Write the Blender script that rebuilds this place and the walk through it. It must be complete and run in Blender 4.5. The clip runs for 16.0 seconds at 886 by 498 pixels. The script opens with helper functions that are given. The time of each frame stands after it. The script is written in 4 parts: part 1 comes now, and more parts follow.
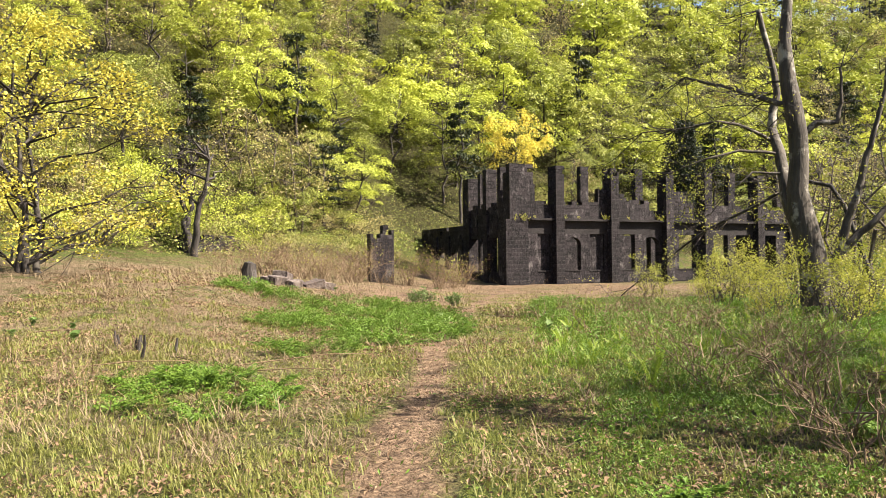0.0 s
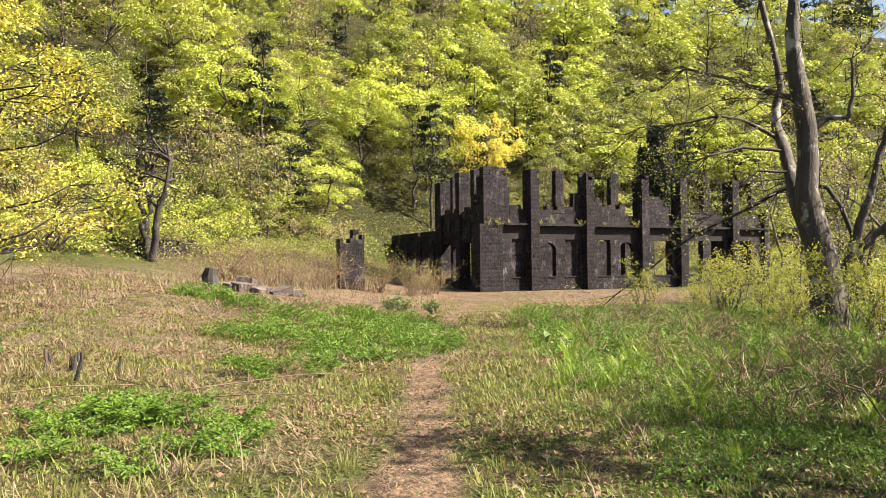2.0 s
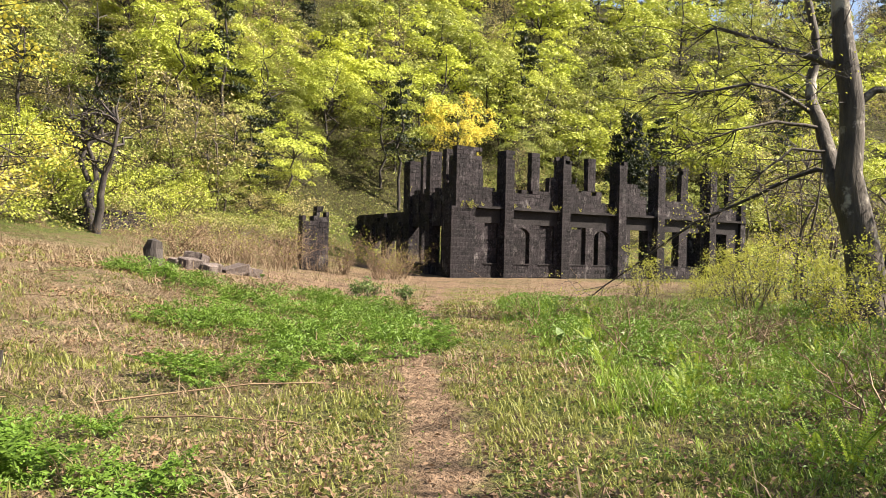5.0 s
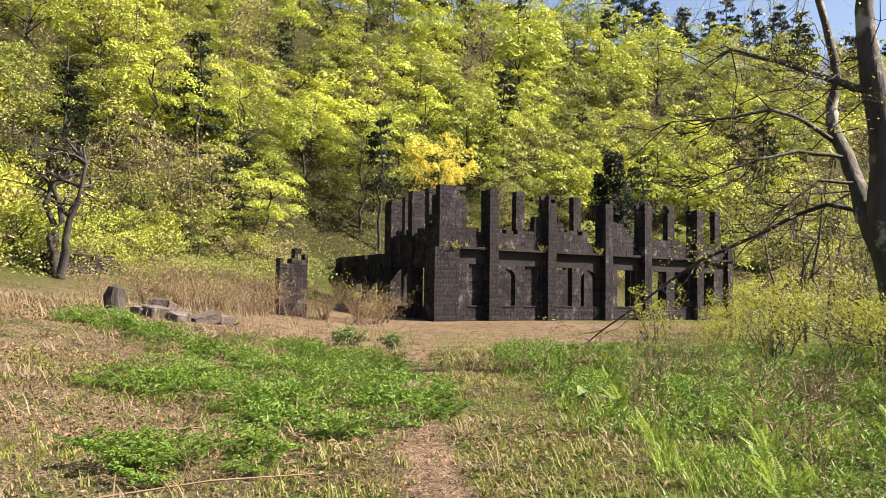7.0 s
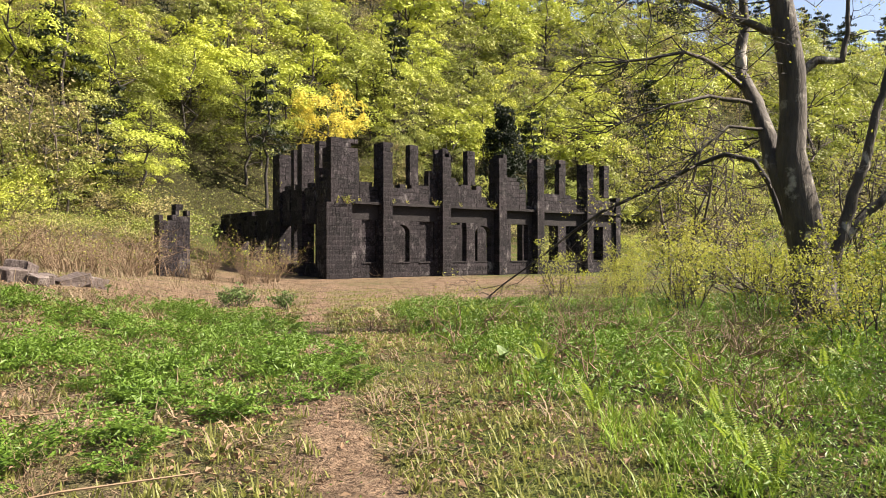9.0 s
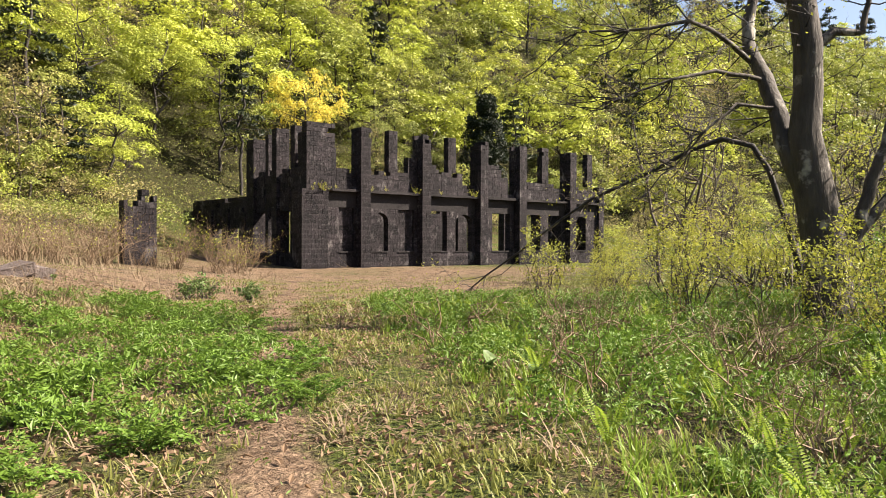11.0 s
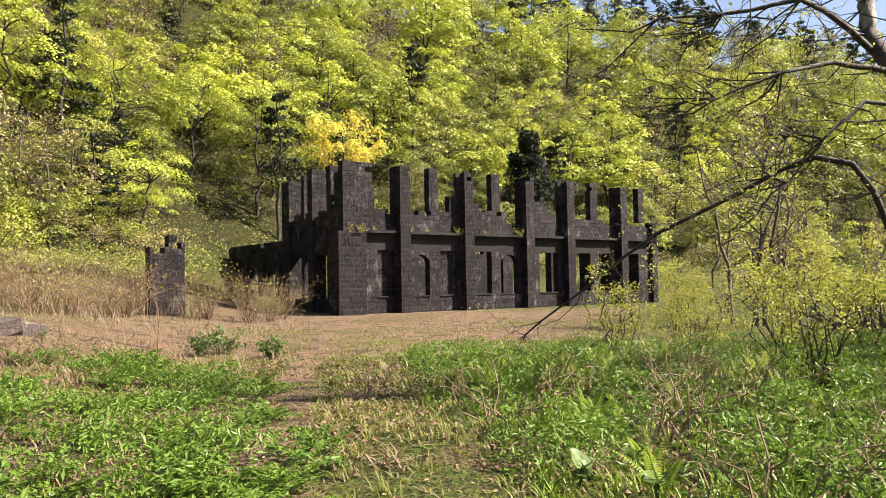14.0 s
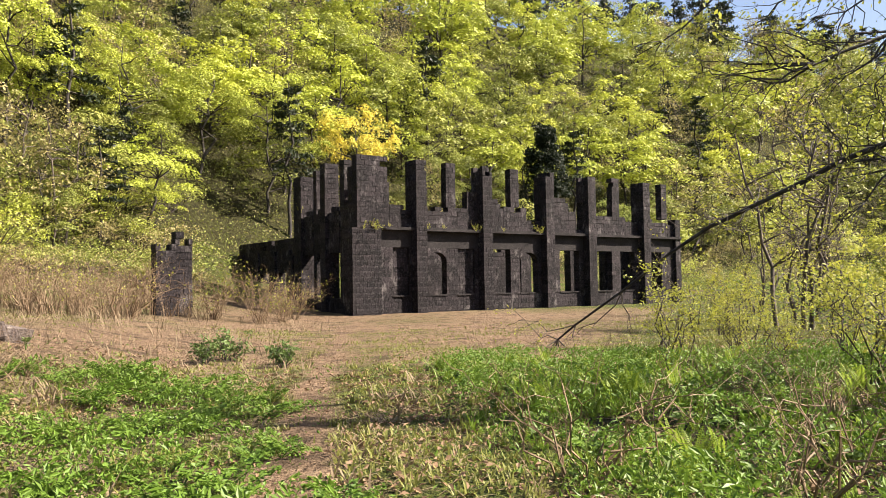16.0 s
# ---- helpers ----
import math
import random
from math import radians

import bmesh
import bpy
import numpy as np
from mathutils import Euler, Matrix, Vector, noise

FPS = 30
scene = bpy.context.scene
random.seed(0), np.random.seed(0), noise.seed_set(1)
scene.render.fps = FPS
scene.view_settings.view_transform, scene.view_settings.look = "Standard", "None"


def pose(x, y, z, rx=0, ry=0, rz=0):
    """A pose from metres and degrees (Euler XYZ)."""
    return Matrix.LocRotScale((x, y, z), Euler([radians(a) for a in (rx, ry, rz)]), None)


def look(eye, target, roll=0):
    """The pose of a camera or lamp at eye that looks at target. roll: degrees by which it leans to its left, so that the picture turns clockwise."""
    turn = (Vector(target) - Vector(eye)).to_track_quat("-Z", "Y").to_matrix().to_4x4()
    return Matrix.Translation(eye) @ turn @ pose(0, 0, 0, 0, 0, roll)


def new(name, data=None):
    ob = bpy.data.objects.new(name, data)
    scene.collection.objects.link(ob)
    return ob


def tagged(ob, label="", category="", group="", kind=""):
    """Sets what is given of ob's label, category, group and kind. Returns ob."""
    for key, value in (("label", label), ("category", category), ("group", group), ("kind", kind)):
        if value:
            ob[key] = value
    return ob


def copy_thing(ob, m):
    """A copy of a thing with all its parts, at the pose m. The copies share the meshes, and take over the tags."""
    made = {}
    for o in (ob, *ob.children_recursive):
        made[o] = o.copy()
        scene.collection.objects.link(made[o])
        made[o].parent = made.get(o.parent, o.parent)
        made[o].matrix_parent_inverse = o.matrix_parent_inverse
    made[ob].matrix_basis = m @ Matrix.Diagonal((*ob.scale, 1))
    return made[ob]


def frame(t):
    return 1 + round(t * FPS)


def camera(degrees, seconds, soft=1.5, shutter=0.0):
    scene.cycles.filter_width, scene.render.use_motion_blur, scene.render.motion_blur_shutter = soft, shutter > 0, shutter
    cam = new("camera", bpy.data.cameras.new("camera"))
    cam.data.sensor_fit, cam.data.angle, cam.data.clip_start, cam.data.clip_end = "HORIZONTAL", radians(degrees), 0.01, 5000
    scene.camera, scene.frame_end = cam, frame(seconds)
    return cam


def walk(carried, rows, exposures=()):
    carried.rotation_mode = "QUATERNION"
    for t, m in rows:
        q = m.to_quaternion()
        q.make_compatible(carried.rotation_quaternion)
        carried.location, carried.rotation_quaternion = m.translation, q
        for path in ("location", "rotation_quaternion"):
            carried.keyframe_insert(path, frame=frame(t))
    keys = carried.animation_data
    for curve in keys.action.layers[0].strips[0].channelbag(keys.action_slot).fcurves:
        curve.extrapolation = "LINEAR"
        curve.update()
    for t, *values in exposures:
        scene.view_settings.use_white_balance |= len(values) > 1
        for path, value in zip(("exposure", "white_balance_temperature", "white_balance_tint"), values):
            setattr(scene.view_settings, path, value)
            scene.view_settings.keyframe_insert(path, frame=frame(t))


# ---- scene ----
cam = camera(58.9, 16.0, soft=0.5)

PATH = [
    (0, (-26.769, -49.819, 1.723), (-25.967, -47.987, 1.759), -0.5),
    (0.5, (-26.667, -49.28, 1.696), (-25.802, -47.477, 1.719), -1.2),
    (1, (-26.493, -48.757, 1.687), (-25.605, -46.965, 1.72), -0.5),
    (1.5, (-26.427, -48.305, 1.688), (-25.557, -46.505, 1.734), -0.3),
    (2, (-26.366, -47.939, 1.691), (-25.486, -46.143, 1.743), -0.5),
    (2.5, (-26.221, -47.551, 1.688), (-25.319, -45.767, 1.731), -0.0),
    (3, (-26.075, -47.096, 1.659), (-25.18, -45.307, 1.669), 0.4),
    (3.5, (-26.014, -46.67, 1.609), (-25.122, -44.88, 1.612), -0.6),
    (4, (-25.863, -46.147, 1.582), (-24.943, -44.371, 1.574), -0.0),
    (6.5, (-25.069, -43.646, 1.652), (-24.067, -41.917, 1.741), 1.6),
    (7, (-24.945, -43.323, 1.671), (-23.931, -41.603, 1.792), 0.8),
    (7.5, (-24.854, -43.061, 1.636), (-23.8, -41.366, 1.763), 0.8),
    (8, (-24.716, -42.736, 1.627), (-23.616, -41.069, 1.731), 1.0),
    (8.5, (-24.568, -42.408, 1.603), (-23.396, -40.789, 1.656), 0.6),
    (9, (-24.449, -42.139, 1.618), (-23.202, -40.575, 1.631), -0.1),
    (9.5, (-24.241, -41.874, 1.587), (-22.971, -40.329, 1.592), 0.1),
    (10, (-24.057, -41.634, 1.568), (-22.777, -40.097, 1.563), 0.2),
    (12.5, (-22.462, -39.774, 1.665), (-21.171, -38.247, 1.643), 0.2),
    (13, (-22.246, -39.45, 1.631), (-20.962, -37.918, 1.587), -0.5),
    (13.5, (-22.067, -39.125, 1.666), (-20.826, -37.557, 1.693), -1.1),
    (14, (-21.772, -38.716, 1.628), (-20.571, -37.119, 1.723), -1.0),
    (14.5, (-21.531, -38.329, 1.668), (-20.288, -36.765, 1.756), -0.5),
    (15, (-21.354, -37.996, 1.671), (-20.083, -36.454, 1.757), -0.6),
    (15.5, (-21.192, -37.546, 1.672), (-19.96, -35.973, 1.761), -0.4),
    (16, (-21.009, -37.052, 1.679), (-19.83, -35.438, 1.77), -0.9),
]
walk(cam, [(t, look(eye, target, roll)) for t, eye, target, roll in PATH], exposures=[(0, 2.14, 6600, 13), (4.2, 2.14, 6600, 13), (7, 1.99, 6600, 15), (16, 2.02, 6600, 15)])

# ---- light ----
SUN_DIR = Vector((1.0, -0.78, 1.2)).normalized()
world = bpy.data.worlds.new("sky")
scene.world = world
world.use_nodes = True
wn = world.node_tree.nodes
sky = wn.new("ShaderNodeTexSky")
sky.sky_type = "NISHITA"
sky.sun_disc = False
sky.dust_density = 2.0
sky.sun_elevation = math.asin(SUN_DIR.z)
sky.sun_rotation = math.atan2(SUN_DIR.x, SUN_DIR.y)
wn["Background"].inputs["Strength"].default_value = 0.05
world.node_tree.links.new(sky.outputs[0], wn["Background"].inputs["Color"])
sun = new("sun", bpy.data.lights.new("sun", "SUN"))
sun.data.energy = 5.0
sun.data.angle = radians(0.53)
sun.data.color = (1.0, 0.92, 0.78)
sun.matrix_world = look((0, 0, 60), tuple(Vector((0, 0, 60)) - SUN_DIR))


# ---- materials ----
def shader(name):
    mat = bpy.data.materials.new(name)
    mat.use_nodes = True
    return mat, mat.node_tree.nodes, mat.node_tree.links, mat.node_tree.nodes["Principled BSDF"]


def mix_rgb(nodes, links, fac, a, b, mode="MIX"):
    m = nodes.new("ShaderNodeMix")
    m.data_type, m.blend_type = "RGBA", mode
    for key, v in ((0, fac), (6, a), (7, b)):
        if isinstance(v, (int, float)):
            m.inputs[key].default_value = v
        elif isinstance(v, tuple):
            m.inputs[key].default_value = (*v, 1)
        else:
            links.new(v, m.inputs[key])
    return m.outputs[2]


def noise_fac(nodes, links, scale, lo=0.35, hi=0.65, detail=4, coords="Object", stretch=None, rough=0.6):
    co = nodes.new("ShaderNodeTexCoord")
    src = co.outputs[coords]
    if stretch:
        mp = nodes.new("ShaderNodeMapping")
        mp.inputs["Scale"].default_value = stretch
        links.new(src, mp.inputs[0])
        src = mp.outputs[0]
    n = nodes.new("ShaderNodeTexNoise")
    n.inputs["Scale"].default_value, n.inputs["Detail"].default_value, n.inputs["Roughness"].default_value = scale, detail, rough
    links.new(src, n.inputs["Vector"])
    r = nodes.new("ShaderNodeMapRange")
    r.inputs[1].default_value, r.inputs[2].default_value = lo, hi
    links.new(n.outputs[0], r.inputs[0])
    return r.outputs[0]


def math_node(nodes, links, op, a, b=0.0):
    m = nodes.new("ShaderNodeMath")
    m.operation = op
    for k, v in ((0, a), (1, b)):
        if isinstance(v, (int, float)):
            m.inputs[k].default_value = v
        else:
            links.new(v, m.inputs[k])
    return m.outputs[0]


def bump(nodes, links, bsdf, height, strength=0.5, dist=0.02):
    b = nodes.new("ShaderNodeBump")
    b.inputs["Strength"].default_value, b.inputs["Distance"].default_value = strength, dist
    links.new(height, b.inputs["Height"])
    links.new(b.outputs[0], bsdf.inputs["Normal"])


def leaf_mat(name, dark, light, warm, trans=0.45, rough=0.5, deepest=0.6, tone=0.78):
    """Leaves: each one its own shade, each plant its own tint, light shining through."""
    mat, nodes, links, bsdf = shader(name)
    dark, light, warm = (tuple(tone * v for v in c) for c in (dark, light, warm))
    geo, info = nodes.new("ShaderNodeNewGeometry"), nodes.new("ShaderNodeObjectInfo")
    col = mix_rgb(nodes, links, math_node(nodes, links, "ADD", math_node(nodes, links, "MULTIPLY", geo.outputs["Random Per Island"], 0.7), 0.25), dark, light)
    col = mix_rgb(nodes, links, math_node(nodes, links, "MULTIPLY", info.outputs["Random"], 0.6), col, warm)
    col = mix_rgb(nodes, links, math_node(nodes, links, "MULTIPLY", noise_fac(nodes, links, 0.7, 0.3, 0.7, 2), 0.8), col, light)
    deep = math_node(nodes, links, "FRACT", math_node(nodes, links, "MULTIPLY", info.outputs["Random"], 7.31))
    col = mix_rgb(nodes, links, math_node(nodes, links, "MULTIPLY", math_node(nodes, links, "POWER", deep, 1.4), deepest), col, tuple(0.9 * v for v in dark))
    links.new(col, bsdf.inputs["Base Color"])
    bsdf.inputs["Roughness"].default_value = rough
    bsdf.inputs["Specular IOR Level"].default_value = 0.3
    tr = nodes.new("ShaderNodeBsdfTranslucent")
    links.new(mix_rgb(nodes, links, 0.5, col, light), tr.inputs[0])
    mx = nodes.new("ShaderNodeMixShader")
    mx.inputs[0].default_value = trans
    links.new(bsdf.outputs[0], mx.inputs[1])
    links.new(tr.outputs[0], mx.inputs[2])
    links.new(mx.outputs[0], nodes["Material Output"].inputs[0])
    return mat


def bark_mat(name, a, b, patch):
    mat, nodes, links, bsdf = shader(name)
    col = mix_rgb(nodes, links, noise_fac(nodes, links, 6, 0.3, 0.7, 6, stretch=(1, 1, 0.25)), a, b)
    col = mix_rgb(nodes, links, noise_fac(nodes, links, 1.6, 0.56, 0.64, 5), col, patch)
    links.new(col, bsdf.inputs["Base Color"])
    bsdf.inputs["Roughness"].default_value = 0.85
    bump(nodes, links, bsdf, noise_fac(nodes, links, 14, 0.2, 0.8, 6, stretch=(1, 1, 0.2)), 0.8, 0.03)
    return mat


def stone_mat(name, dark, mid, light, streak):
    mat, nodes, links, bsdf = shader(name)
    geo, info = nodes.new("ShaderNodeNewGeometry"), nodes.new("ShaderNodeObjectInfo")
    tone = math_node(nodes, links, "FRACT", math_node(nodes, links, "ADD", geo.outputs["Random Per Island"], info.outputs["Random"]))
    col = mix_rgb(nodes, links, tone, dark, mid)
    col = mix_rgb(nodes, links, math_node(nodes, links, "MULTIPLY", noise_fac(nodes, links, 9, 0.48, 0.7, 6), 0.8), col, light)
    col = mix_rgb(nodes, links, math_node(nodes, links, "MULTIPLY", noise_fac(nodes, links, 1.5, 0.55, 0.68, 8, stretch=(1, 1, 0.55), rough=0.75), 0.75), col, streak)
    col = mix_rgb(nodes, links, math_node(nodes, links, "MULTIPLY", noise_fac(nodes, links, 0.45, 0.45, 0.7, 3), 0.6), col, dark)
    links.new(col, bsdf.inputs["Base Color"])
    bsdf.inputs["Roughness"].default_value = 0.85
    bsdf.inputs["Specular IOR Level"].default_value = 0.2
    bump(nodes, links, bsdf, noise_fac(nodes, links, 22, 0.2, 0.8, 6), 0.9, 0.03)
    return mat


slag = stone_mat("slag_stone", (0.004, 0.0032, 0.0036), (0.024, 0.0187, 0.0203), (0.064, 0.053, 0.055), (0.17, 0.153, 0.147))
mortar = stone_mat("old_mortar", (0.004, 0.003, 0.0035), (0.009, 0.0075, 0.008), (0.02, 0.018, 0.018), (0.035, 0.031, 0.03))
concrete = stone_mat("weathered_concrete", (0.012, 0.010, 0.010), (0.02, 0.017, 0.017), (0.038, 0.033, 0.032), (0.011, 0.0095, 0.0095))
rubble_mat = stone_mat("sunlit_rubble", (0.06, 0.045, 0.04), (0.12, 0.095, 0.085), (0.21, 0.18, 0.155), (0.08, 0.065, 0.05))
bark_grey = bark_mat("grey_bark", (0.025, 0.019, 0.014), (0.075, 0.06, 0.045), (0.27, 0.245, 0.2))
bark_dark = bark_mat("dark_bark", (0.012, 0.009, 0.007), (0.033, 0.025, 0.02), (0.05, 0.042, 0.032))
bark_twig = bark_mat("twig_bark", (0.035, 0.025, 0.018), (0.085, 0.066, 0.05), (0.13, 0.105, 0.083))
leaf_fresh = leaf_mat("fresh_leaves", (0.10, 0.135, 0.012), (0.60, 0.67, 0.10), (0.66, 0.60, 0.10), 0.2, tone=0.85)
leaf_mid = leaf_mat("mid_green_leaves", (0.045, 0.065, 0.008), (0.37, 0.42, 0.09), (0.46, 0.41, 0.10), 0.2, tone=0.82)
leaf_olive = leaf_mat("budding_leaves", (0.14, 0.12, 0.035), (0.46, 0.40, 0.16), (0.46, 0.34, 0.16), 0.2)
leaf_lemon = leaf_mat("lemon_leaves", (0.85, 0.72, 0.07), (1.25, 1.08, 0.2), (1.15, 0.95, 0.15), 0.3, 0.5, 0.15, tone=0.55)
leaf_golden = leaf_mat("golden_green_leaves", (0.22, 0.25, 0.02), (0.58, 0.60, 0.09), (0.62, 0.54, 0.09), tone=0.6)
leaf_amber = leaf_mat("amber_leaves", (0.17, 0.15, 0.015), (0.60, 0.56, 0.08), (0.62, 0.48, 0.07), 0.25, 0.5, 0.4)
leaf_pine = leaf_mat("pine_needles", (0.012, 0.024, 0.010), (0.04, 0.062, 0.022), (0.06, 0.07, 0.03), 0.15, tone=0.55)
leaf_herb = leaf_mat("herb_leaves", (0.008, 0.024, 0.004), (0.26, 0.47, 0.05), (0.34, 0.50, 0.06), 0.3, 0.5, 0.25, tone=0.46)
leaf_fern = leaf_mat("fern_leaves", (0.09, 0.15, 0.012), (0.38, 0.52, 0.06), (0.46, 0.54, 0.07), 0.45, 0.5, 0.3, tone=0.7)
leaf_broad = leaf_mat("broad_leaves", (0.05, 0.11, 0.02), (0.14, 0.22, 0.05), (0.26, 0.34, 0.12), 0.35, 0.5, 0.2, tone=0.7)
grass_green = leaf_mat("meadow_grass", (0.035, 0.05, 0.008), (0.34, 0.36, 0.085), (0.42, 0.37, 0.11), 0.4, 0.5, 0.0, tone=0.62)
grass_dry = leaf_mat("dry_grass", (0.15, 0.10, 0.055), (0.44, 0.33, 0.20), (0.46, 0.33, 0.19), 0.2, 0.7, 0.0, tone=0.5)
grass_tall = leaf_mat("tall_grass", (0.016, 0.045, 0.005), (0.38, 0.58, 0.06), (0.46, 0.58, 0.08), 0.35, 0.45, 0.0, tone=0.44)
litter_leaf = leaf_mat("dead_leaves", (0.07, 0.04, 0.022), (0.40, 0.25, 0.14), (0.3, 0.2, 0.12), 0.1, 0.7, 0.0, tone=0.55)
cane = leaf_mat("dead_canes", (0.16, 0.10, 0.055), (0.40, 0.28, 0.16), (0.36, 0.22, 0.13), 0.05, 0.7, 0.3, tone=0.5)


def ground_material():
    mat, nodes, links, bsdf = shader("meadow_ground")

    def mask(key):
        at = nodes.new("ShaderNodeAttribute")
        at.attribute_name = key
        return at.outputs["Fac"]

    def nz(*a, **k):
        return noise_fac(nodes, links, *a, **k)

    def mul(a, b):
        return math_node(nodes, links, "MULTIPLY", a, b)
    # last year's leaves and stalks: dark soil between pale scraps
    litter = mix_rgb(nodes, links, nz(14, 0.38, 0.62, 8), (0.035, 0.024, 0.014), (0.17, 0.115, 0.062))
    litter = mix_rgb(nodes, links, nz(34, 0.56, 0.66, 5, stretch=(1, 2.6, 1)), litter, (0.33, 0.25, 0.15))
    litter = mix_rgb(nodes, links, nz(31, 0.58, 0.68, 5, stretch=(2.4, 1, 1)), litter, (0.24, 0.165, 0.095))
    green = mix_rgb(nodes, links, nz(16, 0.36, 0.64, 8), (0.022, 0.032, 0.007), (0.125, 0.155, 0.028))
    col = mix_rgb(nodes, links, nz(0.9, 0.38, 0.52, 7, rough=0.7), litter, green)
    # small shadow spots in the grass, painted dark into the ground colour
    col = mix_rgb(nodes, links, mul(nz(5, 0.56, 0.7, 6), 0.75), col, (0.022, 0.018, 0.009))
    earth = mix_rgb(nodes, links, nz(9, 0.35, 0.65, 8), (0.13, 0.082, 0.05), (0.33, 0.225, 0.145))
    earth = mix_rgb(nodes, links, nz(1.3, 0.5, 0.66, 5), earth, (0.085, 0.058, 0.037))
    earth = mix_rgb(nodes, links, mul(nz(45, 0.55, 0.7, 5), 0.6), earth, (0.05, 0.034, 0.022))
    pale = mix_rgb(nodes, links, nz(26, 0.38, 0.62, 7, stretch=(1, 2.5, 1)), (0.075, 0.048, 0.027), (0.32, 0.24, 0.15))
    matted = mul(mask("straw"), nz(1.0, 0.38, 0.52, 7, rough=0.7))
    col = mix_rgb(nodes, links, matted, col, pale)
    # shade between the herbs beside the path, put into the colour as dark patches
    col = mix_rgb(nodes, links, mul(mask("herb_shade"), mul(nz(1.7, 0.3, 0.55, 6), 0.9)), col, (0.03, 0.024, 0.012))
    edge = nz(3.5, 0.2, 0.8, 6)
    soft = math_node(nodes, links, "SUBTRACT", mul(mask("path"), 1.7), mul(edge, 0.9))
    soft.node.use_clamp = True
    col = mix_rgb(nodes, links, soft, col, earth)
    # wooded slope coloured nearly black, for the shade beneath the crowns
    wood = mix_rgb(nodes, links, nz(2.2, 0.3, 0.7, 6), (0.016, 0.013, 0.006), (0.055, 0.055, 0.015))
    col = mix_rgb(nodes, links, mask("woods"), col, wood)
    links.new(col, bsdf.inputs["Base Color"])
    bsdf.inputs["Roughness"].default_value = 0.95
    bsdf.inputs["Specular IOR Level"].default_value = 0.15
    bump(nodes, links, bsdf, nz(16, 0.2, 0.8, 8), 1.0, 0.2)
    return mat


earth_mat = ground_material()


# ---- mesh helpers ----
def mesh_arrays(name, verts, faces, mat):
    """A mesh from arrays: faces all with the same number of corners."""
    me = bpy.data.meshes.new(name)
    verts, faces = np.asarray(verts, dtype=np.float32), np.asarray(faces, dtype=np.int32)
    k = faces.shape[1]
    me.vertices.add(len(verts))
    me.vertices.foreach_set("co", verts.ravel())
    me.loops.add(faces.size)
    me.loops.foreach_set("vertex_index", faces.ravel())
    me.polygons.add(len(faces))
    me.polygons.foreach_set("loop_start", np.arange(0, faces.size, k, dtype=np.int32))
    me.polygons.foreach_set("loop_total", np.full(len(faces), k, dtype=np.int32))
    me.update(calc_edges=True)
    me.polygons.foreach_set("use_smooth", np.zeros(len(faces), dtype=bool))
    me.materials.append(mat)
    return me


def part(name, me, parent, label=""):
    ob = new(name, me)
    ob.parent = parent
    return tagged(ob, label) if label else ob


def thing(name, place, label, category, group="", turn=0.0, scale=1.0):
    ob = new(name)
    ob.empty_display_size = 0.2
    ob.location, ob.rotation_euler, ob.scale = place, (0, 0, turn), (scale, scale, scale)
    return tagged(ob, label, category, group)


class Mesh:
    """Collects quads."""

    def __init__(self):
        self.v, self.f, self.n = [], [], 0

    def add(self, v, f):
        self.v.append(np.asarray(v, dtype=np.float32))
        self.f.append(np.asarray(f, dtype=np.int32) + self.n)
        self.n += len(v)

    def make(self, name, mat, smooth=False):
        me = mesh_arrays(name, np.concatenate(self.v), np.concatenate(self.f), mat)
        if smooth:
            me.polygons.foreach_set("use_smooth", np.ones(len(me.polygons), dtype=bool))
        return me


BOX_F = [(0, 3, 2, 1), (4, 5, 6, 7), (0, 1, 5, 4), (1, 2, 6, 5), (2, 3, 7, 6), (3, 0, 4, 7)]


def box(ms, lo, hi, rng=None, jit=0.0):
    x0, y0, z0 = lo
    x1, y1, z1 = hi
    v = np.array([(x0, y0, z0), (x1, y0, z0), (x1, y1, z0), (x0, y1, z0), (x0, y0, z1), (x1, y0, z1), (x1, y1, z1), (x0, y1, z1)])
    if rng is not None:
        v = v + rng.uniform(-jit, jit, v.shape)
    ms.add(v, BOX_F)


def tube(ms, pts, radii, sides=6, rng=None, rough=0.0):
    """A tapered limb along points."""
    pts = np.asarray(pts, dtype=float)
    n = len(pts)
    tang = np.gradient(pts, axis=0)
    tang /= np.linalg.norm(tang, axis=1)[:, None] + 1e-9
    up = np.array([0.31, 0.17, 0.93]) if abs(tang[0, 2]) < 0.9 else np.array([1.0, 0.2, 0.0])
    a = np.cross(tang, up)
    a /= np.linalg.norm(a, axis=1)[:, None] + 1e-9
    b = np.cross(tang, a)
    ang = np.linspace(0, 2 * np.pi, sides, endpoint=False)
    rad = np.asarray(radii, dtype=float)[:, None] * np.ones(sides)
    if rng is not None:
        rad = rad * (1 + rng.uniform(-rough, rough, rad.shape))
    v = pts[:, None, :] + rad[:, :, None] * (np.cos(ang)[None, :, None] * a[:, None, :] + np.sin(ang)[None, :, None] * b[:, None, :])
    i, j = np.meshgrid(np.arange(n - 1), np.arange(sides), indexing="ij")
    j2 = (j + 1) % sides
    f = np.stack([i * sides + j, i * sides + j2, (i + 1) * sides + j2, (i + 1) * sides + j], axis=-1).reshape(-1, 4)
    ms.add(v.reshape(-1, 3), f)


